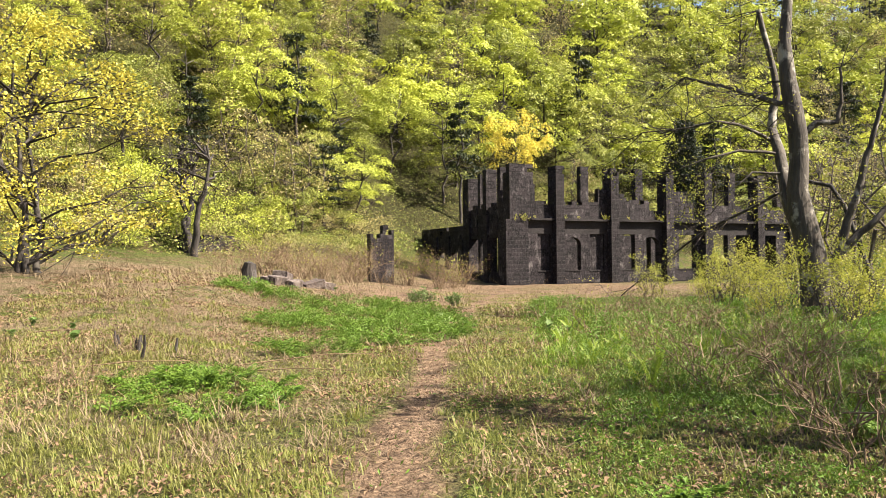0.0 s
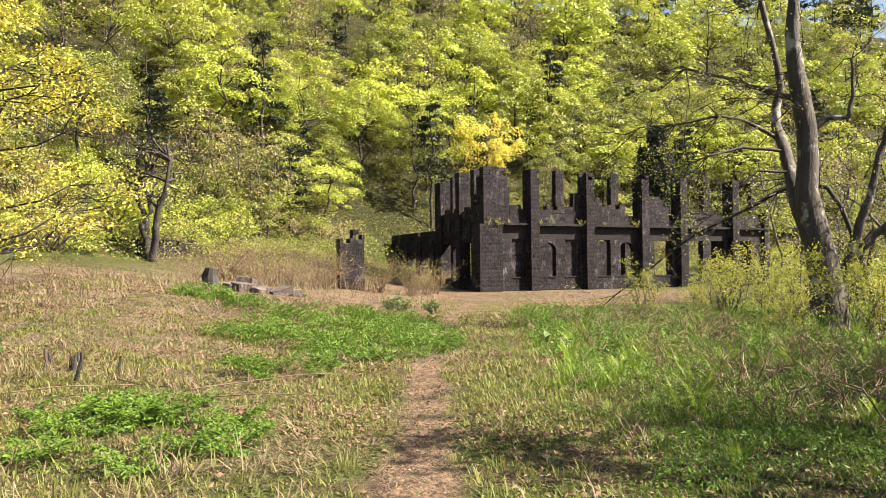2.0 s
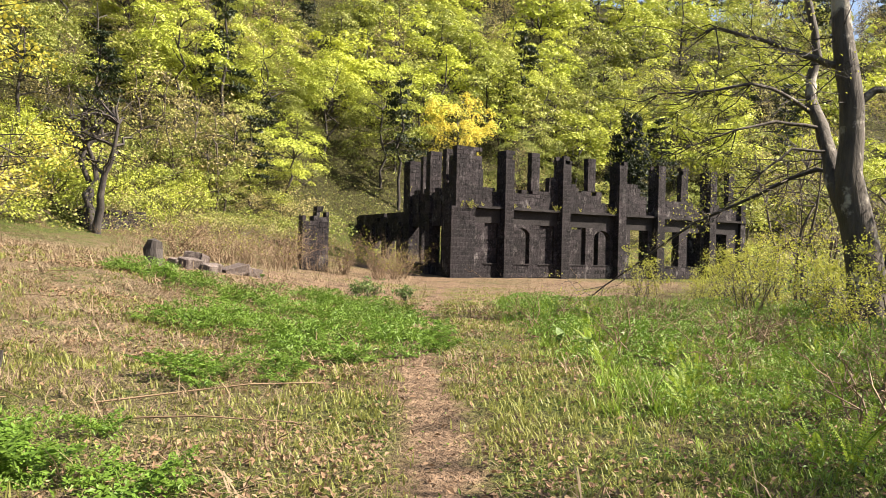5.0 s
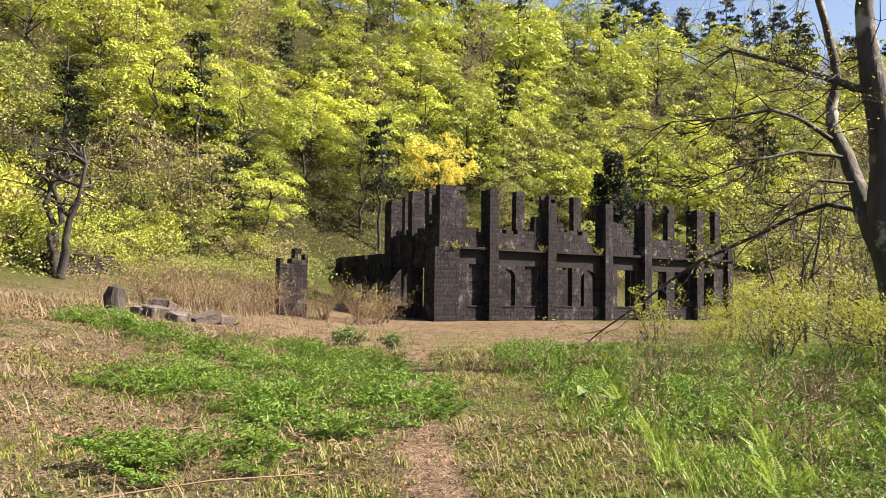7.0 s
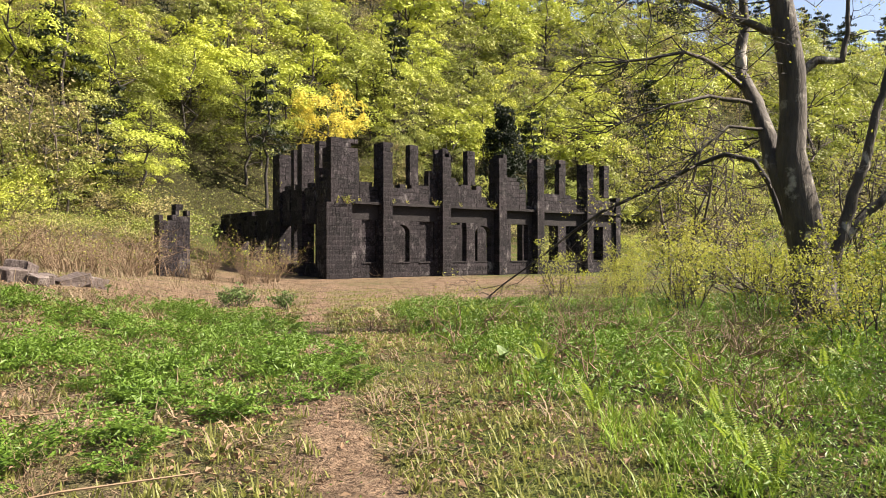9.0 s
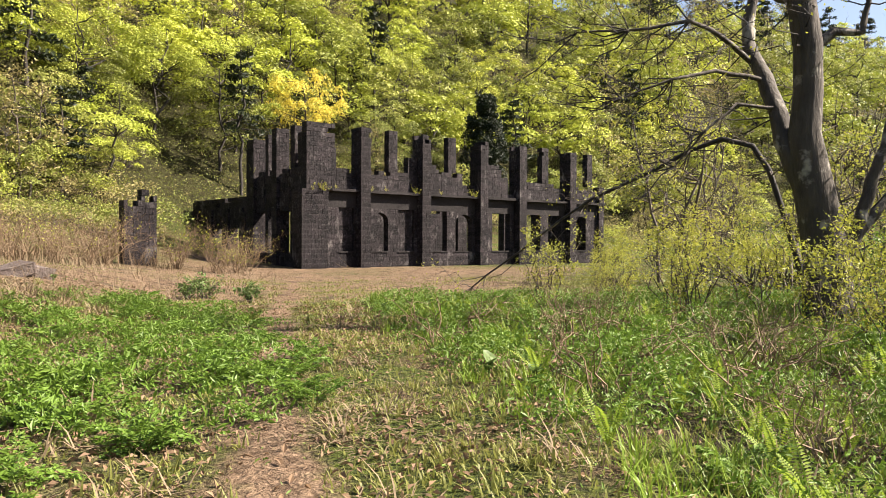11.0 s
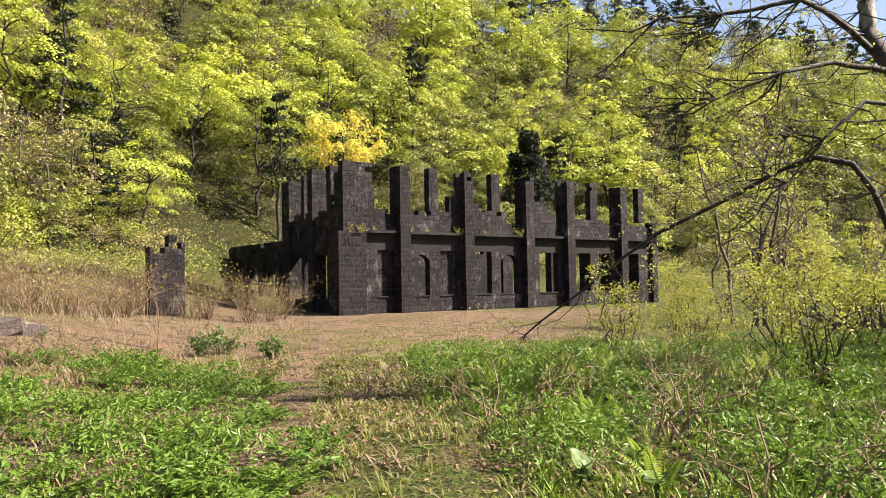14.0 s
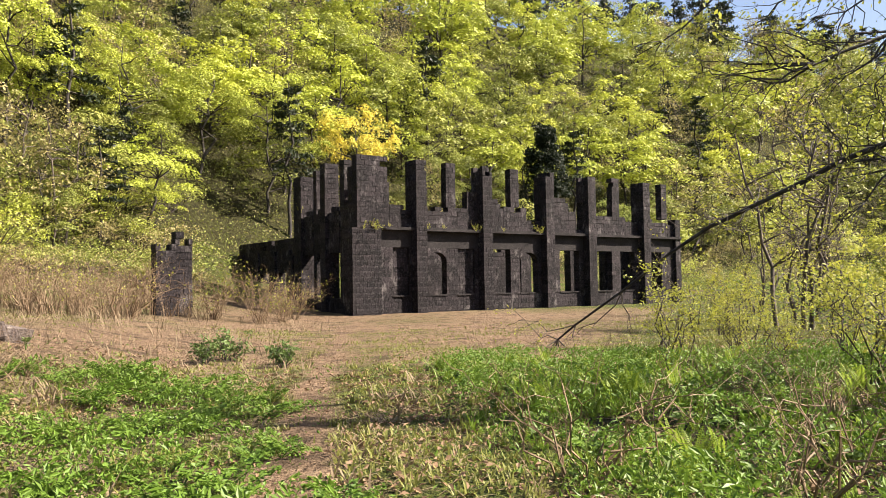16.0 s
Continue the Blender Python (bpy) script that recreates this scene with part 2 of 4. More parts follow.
def bend(p, q, rng, wob=0.12, n=5, sag=0.0):
    """A wobbly way from p to q."""
    p, q = np.asarray(p, dtype=float), np.asarray(q, dtype=float)
    s = np.linspace(0, 1, n)[:, None]
    w = rng.normal(0, wob * np.linalg.norm(q - p) / 3, (n, 3)) * np.sin(np.pi * s)
    w[:, 2] += sag * np.sin(np.pi * s[:, 0])
    return p + (q - p) * s + w


def leaves(ms, centres, size, rng, flat=0.5, ratio=0.6, fold=0.15, out=None):
    """A folded leaf at each centre: one diamond of four corners."""
    c = np.asarray(centres, dtype=float)
    n = len(c)
    nor = rng.normal(0, 1, (n, 3)) * (1 - flat)
    if out is None:
        nor[:, 2] += flat + 0.15
    else:
        nor += out * flat * 1.5
    nor /= np.linalg.norm(nor, axis=1)[:, None] + 1e-9
    r = rng.normal(0, 1, (n, 3))
    a = np.cross(nor, r)
    a /= np.linalg.norm(a, axis=1)[:, None] + 1e-9
    b = np.cross(nor, a)
    s = size * rng.uniform(0.6, 1.3, (n, 1))
    v = np.stack([c - a * s, c + b * s * ratio + nor * s * fold, c + a * s, c - b * s * ratio + nor * s * fold], axis=1)
    ms.add(v.reshape(-1, 3), np.arange(n * 4).reshape(n, 4))


def smooth(a, b, x):
    u = np.clip((np.asarray(x, dtype=float) - a) / (b - a), 0, 1)
    return u * u * (3 - 2 * u)


# ---- the lie of the land ----
START, AHEAD = np.array((-26.8, -49.8)), np.array((0.4777, 0.8785))


def along(x, y):
    """Metres ahead of the first step, and to the left of the path's line."""
    dx, dy = np.asarray(x, dtype=float) - START[0], np.asarray(y, dtype=float) - START[1]
    return dx * AHEAD[0] + dy * AHEAD[1], -dx * AHEAD[1] + dy * AHEAD[0]


def wave(x, y, s, k=0.0):
    return (np.sin(x * s + 1.3 * np.sin(y * s * 0.7 + k) + k) + np.sin(y * s * 1.3 + 1.7 * np.sin(x * s * 0.6 - k) + 2 * k)) / 2


def patchy(x, y, s, k):
    return 0.5 + 0.5 * wave(x, y, s, k)


def foot(x):
    return 15 + 0.38 * np.minimum(x, 0) - 0.18 * np.maximum(np.asarray(x) - 45, 0)


def land(x, y):
    x, y = np.asarray(x, dtype=float), np.asarray(y, dtype=float)
    fwd, left = along(x, y)
    h = 0.12 * (1 - smooth(22, 46, fwd))
    h = h + smooth(3.0, 9.5, left) * smooth(6, 24, fwd) * (1.0 - 0.5 * smooth(30, 48, fwd))
    h = h + 0.10 * np.clip(left - 10, 0, 60) * smooth(0, 25, fwd)
    s = y - foot(x)
    rise = 0.84 * np.log1p(np.exp(np.clip(s / 4, -30, 30))) * 4 * (s < 120) + 0.84 * s * (s >= 120)
    h = h + 135 * (1 - np.exp(-rise / 135))
    near = 1 - smooth(45, 80, np.hypot(fwd - 20, left))
    yard = smooth(38, 46, fwd) * (1 - smooth(10, 14, left))
    h = h + near * (1 - yard) * (0.05 * wave(x, y, 0.9) + 0.03 * wave(x, y, 2.6, 2.0))
    return h


PATH_LINE = [(-27.6, -52.5), (-25.2, -45.2), (-24.3, -43.2), (-23.0, -40.6), (-21.0, -36.3), (-19.6, -33.4), (-17.6, -30.0), (-15.6, -26.2), (-12.5, -21.0), (-7.5, -12.5), (-3.0, -6.0)]


def path_dist(x, y):
    x, y = np.asarray(x, dtype=float), np.asarray(y, dtype=float)
    best = np.full(x.shape, 1e9)
    for (ax, ay), (bx, by) in zip(PATH_LINE, PATH_LINE[1:]):
        ux, uy = bx - ax, by - ay
        s = np.clip(((x - ax) * ux + (y - ay) * uy) / (ux * ux + uy * uy), 0, 1)
        best = np.minimum(best, np.hypot(x - ax - s * ux, y - ay - s * uy))
    return best


def bare(x, y):
    """How bare the ground is: the trodden path, and the yard before the ruin."""
    fwd, left = along(x, y)
    p = 1 - smooth(0.10, 0.62, path_dist(x, y) + 0.12 * wave(x, y, 2.1))
    yard = smooth(26, 30, fwd + 1.4 * wave(x, y, 0.5)) * smooth(-9, -4, left + 0.5 * (fwd - 34)) * (1 - smooth(7, 12, left + wave(x, y, 0.7))) * (1 - smooth(58, 66, fwd))
    return np.maximum(p, yard * (0.58 + 0.4 * patchy(x, y, 0.55, 4.0)))


def build_ground():
    def ticks(lo, hi, step, far):
        core = np.arange(lo, hi + 1e-6, step)
        out, d = [], step
        p = hi
        while p < far:
            d = min(d * 1.25, 30)
            p += d
            out.append(p)
        neg, d, p = [], step, lo
        while p > -far:
            d = min(d * 1.25, 30)
            p -= d
            neg.append(p)
        return np.array(neg[::-1] + list(core) + out)
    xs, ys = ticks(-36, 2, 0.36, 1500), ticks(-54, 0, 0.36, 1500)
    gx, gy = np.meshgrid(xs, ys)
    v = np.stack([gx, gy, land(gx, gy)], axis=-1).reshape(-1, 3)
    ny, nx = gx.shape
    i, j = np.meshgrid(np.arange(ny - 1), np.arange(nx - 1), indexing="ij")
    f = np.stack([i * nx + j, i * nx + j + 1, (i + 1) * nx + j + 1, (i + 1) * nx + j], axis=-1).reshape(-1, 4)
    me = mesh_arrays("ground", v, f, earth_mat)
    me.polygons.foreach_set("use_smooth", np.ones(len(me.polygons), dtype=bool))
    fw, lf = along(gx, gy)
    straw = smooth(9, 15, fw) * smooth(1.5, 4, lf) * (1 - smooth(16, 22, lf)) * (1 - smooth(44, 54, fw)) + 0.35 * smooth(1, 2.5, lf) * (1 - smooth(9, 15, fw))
    for key, val in (("path", bare(gx, gy)), ("straw", straw), ("herb_shade", smooth(3.5, 8, fw) * (1 - smooth(-2.2, -0.8, lf)) * (1 - smooth(26, 30, fw)) * smooth(-20, -14, lf)), ("woods", smooth(-4, 6, gy - foot(gx)))):
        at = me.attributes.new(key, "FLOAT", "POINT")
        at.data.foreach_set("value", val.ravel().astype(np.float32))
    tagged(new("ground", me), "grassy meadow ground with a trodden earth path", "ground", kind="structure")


build_ground()


# ---- the ruin ----
RNG = np.random.default_rng(7)
BRICKS = []          # the separate blocks: part, centre, size
COURSE = 0.29


def cuts(a, b, size, rng, shift):
    n = max(1, round((b - a) / size))
    if n == 1:
        return [a, b]
    step = (b - a) / n
    inner = [a + step * (k + (0.5 if shift else 0.0)) + rng.uniform(-0.08, 0.08) * step for k in range(0 if shift else 1, n)]
    return [a] + inner + [b]


def masonry(name, lo, hi, parent, singles=False, ragged=0.0, label="", steps=None):
    """Coursed blocks round a recessed core. steps: (x or y share, height) pairs of a broken top."""
    rng = RNG
    ms, core = Mesh(), Mesh()
    x0, y0, z0 = lo
    x1, y1, z1 = hi
    g = 0.009
    rows = max(1, round((z1 - z0) / COURSE))
    dz = (z1 - z0) / rows
    keep = []
    for r in range(rows):
        za, zb = z0 + r * dz, z0 + (r + 1) * dz
        odd = r % 2
        xc = cuts(x0, x1, 0.47, rng, odd)
        yc = cuts(y0, y1, 0.55, rng, 1 - odd)
        for xa, xb in zip(xc, xc[1:]):
            for ya, yb in zip(yc, yc[1:]):
                if r == rows - 1 and rng.random() < ragged:
                    continue
                if r == rows - 2 and rng.random() < ragged * 0.25:
                    continue
                edge = [rng.uniform(-0.008, 0.010) for _ in range(4)]
                b0 = (xa + g - (edge[0] if xa == x0 else 0), ya + g - (edge[1] if ya == y0 else 0), za + g)
                b1 = (xb - g + (edge[2] if xb == x1 else 0), yb - g + (edge[3] if yb == y1 else 0), zb - g + rng.uniform(-0.006, 0.004))
                keep.append((b0, b1, ya == y0))
    box(core, (x0 + 0.035, y0 + 0.035, z0), (x1 - 0.035, y1 - 0.035, z1 - COURSE * (2.1 if ragged else 0.05)))
    ob = part(name, core.make(name, mortar), parent, label)
    for b0, b1, front in keep:
        if singles and front:
            BRICKS.append((ob, b0, b1))
        else:
            box(ms, b0, b1, rng, 0.005)
    if ms.n:
        tagged(part("masonry", ms.make("masonry", slag), ob), kind="stuff")
    return ob


def slab(name, lo, hi, parent, mat, cell=0.5, jit=0.012, label=""):
    """A cast band with uneven edges."""
    ms = Mesh()
    n = max(2, int((hi[0] - lo[0]) / cell))
    xs = np.linspace(lo[0], hi[0], n + 1)
    ring = [(lo[1], lo[2]), (hi[1], lo[2]), (hi[1], hi[2]), ((lo[1] + hi[1]) / 2, hi[2]), (lo[1], hi[2])]
    v = np.array([(x, y, z) for x in xs for y, z in ring]) + RNG.uniform(-jit, jit, ((n + 1) * 5, 3))
    v[:5, 0], v[-5:, 0] = lo[0], hi[0]
    f = [(i * 5 + k, (i + 1) * 5 + k, (i + 1) * 5 + (k + 1) % 5, i * 5 + (k + 1) % 5) for i in range(n) for k in range(5)]
    f += [(0, 1, 2, 4), (n * 5, n * 5 + 4, n * 5 + 2, n * 5 + 1)]
    ms.add(v, f)
    return part(name, ms.make(name, mat), parent, label)


def window_arch(parent, xa, xb, y0, y1, spring, top):
    """The stones over a round-headed opening, from the springing up to the lintel."""
    ms = Mesh()
    r = (xb - xa) / 2
    n = 7
    cx = (xa + xb) / 2
    crown = min(spring + r * 0.75, top - 0.05)
    k = (crown - spring) / r
    for i in range(n):
        t0, t1 = math.pi * i / n, math.pi * (i + 1) / n
        p0, p1 = (cx - r * math.cos(t0), spring + k * r * math.sin(t0)), (cx - r * math.cos(t1), spring + k * r * math.sin(t1))
        v = [(p0[0], y0, p0[1]), (p1[0], y0, p1[1]), (p1[0], y1, p1[1]), (p0[0], y1, p0[1]),
             (p0[0], y0, top), (p1[0], y0, top), (p1[0], y1, top), (p0[0], y1, top)]
        ms = Mesh()
        ms.add(np.array(v) + RNG.uniform(-0.006, 0.006, (8, 3)), BOX_F)
        part("arch_stone", ms.make("arch_stone", slag), parent)


def build_ruin():
    ruin = thing("ruined_building", (0, 0, 0), "roofless two-storey ruin of black slag blocks with tall bare piers", "ruin")
    wy0, wy1 = 0.56, 1.08        # the wall between the buttresses
    sill, head, ledge, upsill, top = 1.05, 3.85, 4.99, 6.3, 8.9
    base = -0.15
    # corner: a broad pier below, a narrower broken one above
    masonry("corner_pier", (0, 0, base), (1.85, 1.15, ledge - 0.12), ruin, singles=True)
    masonry("corner_pier", (0.33, 0.03, ledge - 0.12), (2.3, 0.62, top), ruin, ragged=0.12)
    masonry("corner_pier", (0.33, 0.62, ledge - 0.12), (0.95, 1.1, top - 0.6), ruin, ragged=0.3)
    lefts = [4.22, 9.14, 14.42, 18.36, 24.04]
    w = 0.74
    for k, bx in enumerate(lefts):
        masonry("buttress", (bx, 0, base), (bx + w, 1.15, top + (0.0, 0.0, 0.02, 0.0, -0.05)[k]), ruin, singles=k < 2, ragged=(0.1, 0.5, 0.3, 0.1, 0.2)[k])
    bays = [(1.85, 4.22), (4.96, 9.14), (9.88, 14.42), (15.16, 18.36), (19.10, 24.04), (24.78, 28.6)]
    # openings below: (from, to, open, arched)
    holes = [[(2.95, 4.05, False, False)],
             [(5.35, 6.72, True, True), (7.55, 8.85, False, False)],
             [(10.25, 11.75, True, False), (12.55, 14.1, True, True)],
             [(16.1, 17.9, True, False)],
             [(19.7, 21.2, True, False), (22.1, 23.6, True, False)],
             [(25.3, 26.6, True, False)]]
    for (a, b), hs in zip(bays, holes):
        masonry("wall_panel", (a, wy0, base), (b, wy1, sill), ruin)
        xs = [a] + [v for h in hs for v in h[:2]] + [b]
        for p, q in zip(xs[::2], xs[1::2]):
            if q - p > 0.12:
                masonry("window_pier", (p, wy0, sill), (q, wy1, head), ruin)
        for p, q, is_open, arched in hs:
            if not is_open:
                masonry("blind_panel", (p, wy0 + 0.16, sill), (q, wy1 - 0.05, head), ruin)
            elif arched:
                window_arch(ruin, p, q, wy0 + 0.004, wy1 - 0.004, head - 0.75, head)
            slab("window_sill", (p - 0.04, wy0 - 0.05, sill - 0.02), (q + 0.04, wy1 + 0.03, sill + 0.06), ruin, concrete)
        slab("lintel", (a, wy0 + 0.02, head), (b, wy1, ledge - 0.17), ruin, concrete, 0.9, 0.006)
        slab("ledge", (a, wy0 - 0.36, ledge - 0.17), (b, wy1, ledge), ruin, concrete, 0.4, 0.014)
    slab("plinth", (1.85, -0.08, base), (28.6, 0.42, 0.06), ruin, concrete, 0.6, 0.02)
    # walls above the ledge, broken off at different heights
    up = [((2.3, 2.75, 7.55), (2.75, 4.22, upsill)),
          ((4.96, 8.35, upsill), (8.35, 9.14, 7.35)),
          ((9.88, 11.25, 7.0), (11.25, 13.2, 6.55), (13.2, 14.42, 5.75)),
          ((15.16, 17.0, 7.35), (17.0, 17.7, 6.5), (17.7, 18.36, 5.3)),
          ((19.1, 22.7, upsill), (22.7, 24.04, 6.0)),
          ((24.78, 27.4, upsill), (27.4, 28.6, 5.9))]
    for segs in up:
        for a, b, z in segs:
            masonry("upper_wall", (a, wy0, ledge), (b, wy1, z), ruin, ragged=0.18)
    for mx, z0, z1, width in ((6.75, upsill, 9.0, 0.72), (11.85, 6.55, 9.0, 0.72), (21.35, upsill, 9.05, 0.75), (26.75, upsill, 8.95, 0.65)):
        masonry("upper_pier", (mx, wy0, z0), (mx + width, wy1, z1), ruin, ragged=0.15)
    # the short side
    ox, ix = 0.22, 1.15
    masonry("side_wall", (0.45, 1.15, base), (1.05, 7.7, 1.0), ruin)
    for y0, y1, t in ((1.75, 2.3, 8.85), (3.55, 4.2, 8.85), (5.15, 5.6, 8.65), (6.7, 7.75, 8.45)):
        deep = y1 - y0 > 0.6
        masonry("side_pier", (ox if deep else 0.5, y0, base), (ix if deep else 1.02, y1, t), ruin, ragged=0.2)
    for a, b in ((1.15, 1.75), (2.3, 3.55), (4.2, 5.15), (5.6, 6.7)):
        masonry("side_panel", (0.45, a, 3.6), (1.05, b, 6.25), ruin, ragged=0.2)
    # the rear, broken down to the lower storey
    masonry("rear_wall", (1.05, 7.1, base), (28.6, 7.7, 1.0), ruin)
    for x0 in (1.1, 5.0, 9.4, 14.3, 18.4, 23.6, 27.6):
        masonry("rear_pier", (x0, 7.0, base), (x0 + 1.0, 7.7, 4.6), ruin, ragged=0.3)
    masonry("rear_panel", (8.9, 7.1, 1.0), (18.0, 7.6, 4.3), ruin, ragged=0.4)
    masonry("end_wall", (28.05, 1.0, base), (28.6, 7.0, 4.9), ruin, ragged=0.3)
    masonry("end_pier", (28.0, 0.3, base), (28.6, 1.0, 6.6), ruin, ragged=0.3)
    return ruin


ruin = build_ruin()


def build_wing():
    wing = thing("ruined_wing", (0, 0, 0), "low dark wing wall of slag blocks with arched openings", "wall")
    for k, y in enumerate((7.9, 10.6, 13.3, 16.0)):
        masonry("pier", (0.2, y, -0.2), (1.0, y + 0.9, 4.0), wing, ragged=0.1)
    masonry("wall_band", (0.35, 7.9, 2.6), (0.9, 17.0, 4.75), wing, ragged=0.06)
    masonry("lower_wall", (0.4, 7.9, -0.2), (0.9, 17.0, 0.8), wing)


build_wing()


def build_gate_pillar():
    p = thing("broken_pillar", (-11.3, -3.23, 0.45), "broken square pillar of grey slag blocks with dry creepers", "pillar")
    masonry("shaft", (0, 0, -0.2), (0.85, 0.75, 3.15), p, ragged=0.35)
    masonry("shaft", (0.86, 0.12, -0.2), (1.6, 0.75, 3.7), p, ragged=0.5)
    return p


build_gate_pillar()


def build_low_wall():
    w = thing("low_wall", (-21.8, 2.44, float(land(-21.0, 3.0)) - 0.5), "low mossy stone block wall among shrubs", "wall", turn=radians(36))
    masonry("wall_body", (0, 0, 0), (5.0, 0.8, 1.65), w, ragged=0.25)


build_low_wall()


def brick_objects():
    """The blocks nearest to the walk, one object each on a few shared meshes."""
    rng = np.random.default_rng(3)
    kinds = []
    for k in range(6):
        ms = Mesh()
        box(ms, (-0.5, -0.5, -0.5), (0.5, 0.5, 0.5), rng, 0.022)
        kinds.append(ms.make("brick", slag))
    left = BRICKS[:300]
    for k, (ob, b0, b1) in enumerate(left):
        br = part("brick", kinds[k % 6], ob)
        br.location = [(a + b) / 2 for a, b in zip(b0, b1)]
        br.scale = [b - a for a, b in zip(b0, b1)]
    rest = {}
    for ob, b0, b1 in BRICKS[300:]:
        box(rest.setdefault(ob, Mesh()), b0, b1, rng, 0.007)
    for ob, ms in rest.items():
        tagged(part("masonry", ms.make("masonry", slag), ob), kind="stuff")


# ---- trees ----
def crown_points(rng, clumps, radius, flatten, per):
    """Leaf places round clump centres: flat tiers, denser at the rim."""
    out = []
    for c in clumps:
        d = rng.normal(0, 1, (per, 3))
        d /= np.linalg.norm(d, axis=1)[:, None]
        d *= (rng.uniform(0.15, 1.0, (per, 1)) ** 0.5) * radius * rng.uniform(0.7, 1.25)
        d[:, 2] *= flatten
        d[:, 2] -= 0.12 * (d[:, 0] ** 2 + d[:, 1] ** 2) / max(radius, 0.1)
        out.append(c + d)
    return np.concatenate(out)


def wood_tree(name, rng, height, spread, clumps, per, leaf, size, leafm, barkm, label, bare_low=0.3, stems=1, radius=1.1, flatten=0.45, trunk_r=0.14, twigs=0, flat=0.55, dome=False):
    t = thing(name, (0, 0, 0), label, "tree", "trees of the wooded hillside")
    trunk, limbs, crown = Mesh(), Mesh(), Mesh()
    cl = []
    for k in range(clumps):
        u = rng.uniform(bare_low, 1.0)
        prof = math.sin(math.pi * min(1, (u - bare_low) / (1 - bare_low) * 0.78 + 0.18))
        a, r = rng.uniform(0, 2 * math.pi), spread * prof * math.sqrt(rng.uniform(0.1, 1.0))
        cl.append((r * math.cos(a), r * math.sin(a), u * height))
    cl = np.array(cl)
    if dome:
        d = rng.normal(0, 1, (clumps, 3))
        d[:, 2] = np.abs(d[:, 2]) * 0.9 - 0.45
        d /= np.linalg.norm(d, axis=1)[:, None]
        d *= rng.uniform(0.55, 1.0, (clumps, 1))
        cl = d * (spread, spread, height * 0.5) + (0, 0, height * 0.52)
    tops = []
    for s in range(stems):
        a = rng.uniform(0, 6.28)
        lean = rng.uniform(0.05, 0.14) * height * (1 if stems == 1 else 1.8)
        top = np.array((lean * math.cos(a), lean * math.sin(a), height * rng.uniform(0.8, 0.93)))
        pts = bend((0.12 * math.cos(a) * stems, 0.12 * math.sin(a) * stems, -0.6), top, rng, 0.09, 9)
        tube(trunk, pts, np.linspace(trunk_r, trunk_r * 0.22, 9), 6)
        tops.append(pts)
    for c in cl[:max(10, clumps // 3 + twigs)]:
        pts = tops[rng.integers(len(tops))]
        i = int(np.clip(np.searchsorted(pts[:, 2], c[2] - 0.25 * np.hypot(c[0], c[1]) - 0.8), 1, 7))
        tube(limbs, bend(pts[i], c, rng, 0.2, 5, 0.2), np.linspace(trunk_r * 0.4, trunk_r * 0.07, 5), 4)
        for _ in range(3 if twigs else 0):
            q = c + rng.normal(0, 0.8, 3)
            tube(limbs, bend(c * 0.75 + pts[i] * 0.25, q, rng, 0.25, 4), np.linspace(trunk_r * 0.14, trunk_r * 0.04, 4), 3)
    if dome:
        pts, out = [], []
        for c in cl:
            # an umbrella of leaves: a shallow dome, thick above and drooping at its ragged rim
            ang, rr = rng.uniform(0, 2 * math.pi, per), np.sqrt(rng.uniform(0, 1, per))
            lobe = 0.78 + 0.22 * np.sin(ang * rng.integers(3, 6) + rng.uniform(0, 6))
            w = radius * rng.uniform(0.65, 1.35)
            tilt = np.array((c[0], c[1])) / (np.hypot(c[0], c[1]) + 1e-6) * 0.22
            dx, dy = w * rr * lobe * np.cos(ang), w * rr * lobe * np.sin(ang)
            dz = w * flatten * (1 - 1.5 * rr ** 2) - dx * tilt[0] - dy * tilt[1] + rng.normal(0, 0.07, per) * w
            pts.append(c + np.stack([dx, dy, dz], axis=1))
            out.append(np.stack([0.5 * rr * np.cos(ang) + tilt[0], 0.5 * rr * np.sin(ang) + tilt[1], np.ones(per)], axis=1))
        leaves(crown, np.concatenate(pts), size, rng, flat, out=np.concatenate(out))
    else:
        leaves(crown, crown_points(rng, cl, radius, flatten, per), size, rng, flat)
    part("trunk", trunk.make("trunk", barkm, True), t)
    tagged(part("branchwork", limbs.make("branchwork", barkm), t), kind="stuff")
    part("crown", crown.make("crown", leafm), t)
    return t


def pine_tree(rng, height=13.0):
    t = thing("pine_tree", (0, 0, 0), "tall dark pine with a bare trunk and tiered needles", "tree", "pines on the hillside")
    trunk, limbs, crown = Mesh(), Mesh(), Mesh()
    pts = bend((0, 0, -0.6), (rng.uniform(-0.5, 0.5), rng.uniform(-0.5, 0.5), height), rng, 0.05, 9)
    tube(trunk, pts, np.linspace(0.2, 0.04, 9), 6)
    places = []
    for k in range(34):
        u = rng.uniform(0.38, 0.98)
        a, r = rng.uniform(0, 6.28), (1.05 - u) * 3.6 * rng.uniform(0.6, 1.1) + 0.4
        p = np.array((0.0, 0.0, u * height))
        q = p + np.array((r * math.cos(a), r * math.sin(a), 0.15 - 0.1 * r))
        tube(limbs, bend(p, q, rng, 0.1, 4), np.linspace(0.05, 0.012, 4), 3)
        for s in np.linspace(0.4, 1.0, 4):
            places.append(p + (q - p) * s)
    leaves(crown, crown_points(rng, np.array(places), 0.6, 0.4, 9), 0.26, rng, 0.5, 0.35)
    part("trunk", trunk.make("trunk", bark_dark, True), t)
    tagged(part("branchwork", limbs.make("branchwork", bark_dark), t), kind="stuff")
    part("crown", crown.make("crown", leaf_pine), t)
    return t


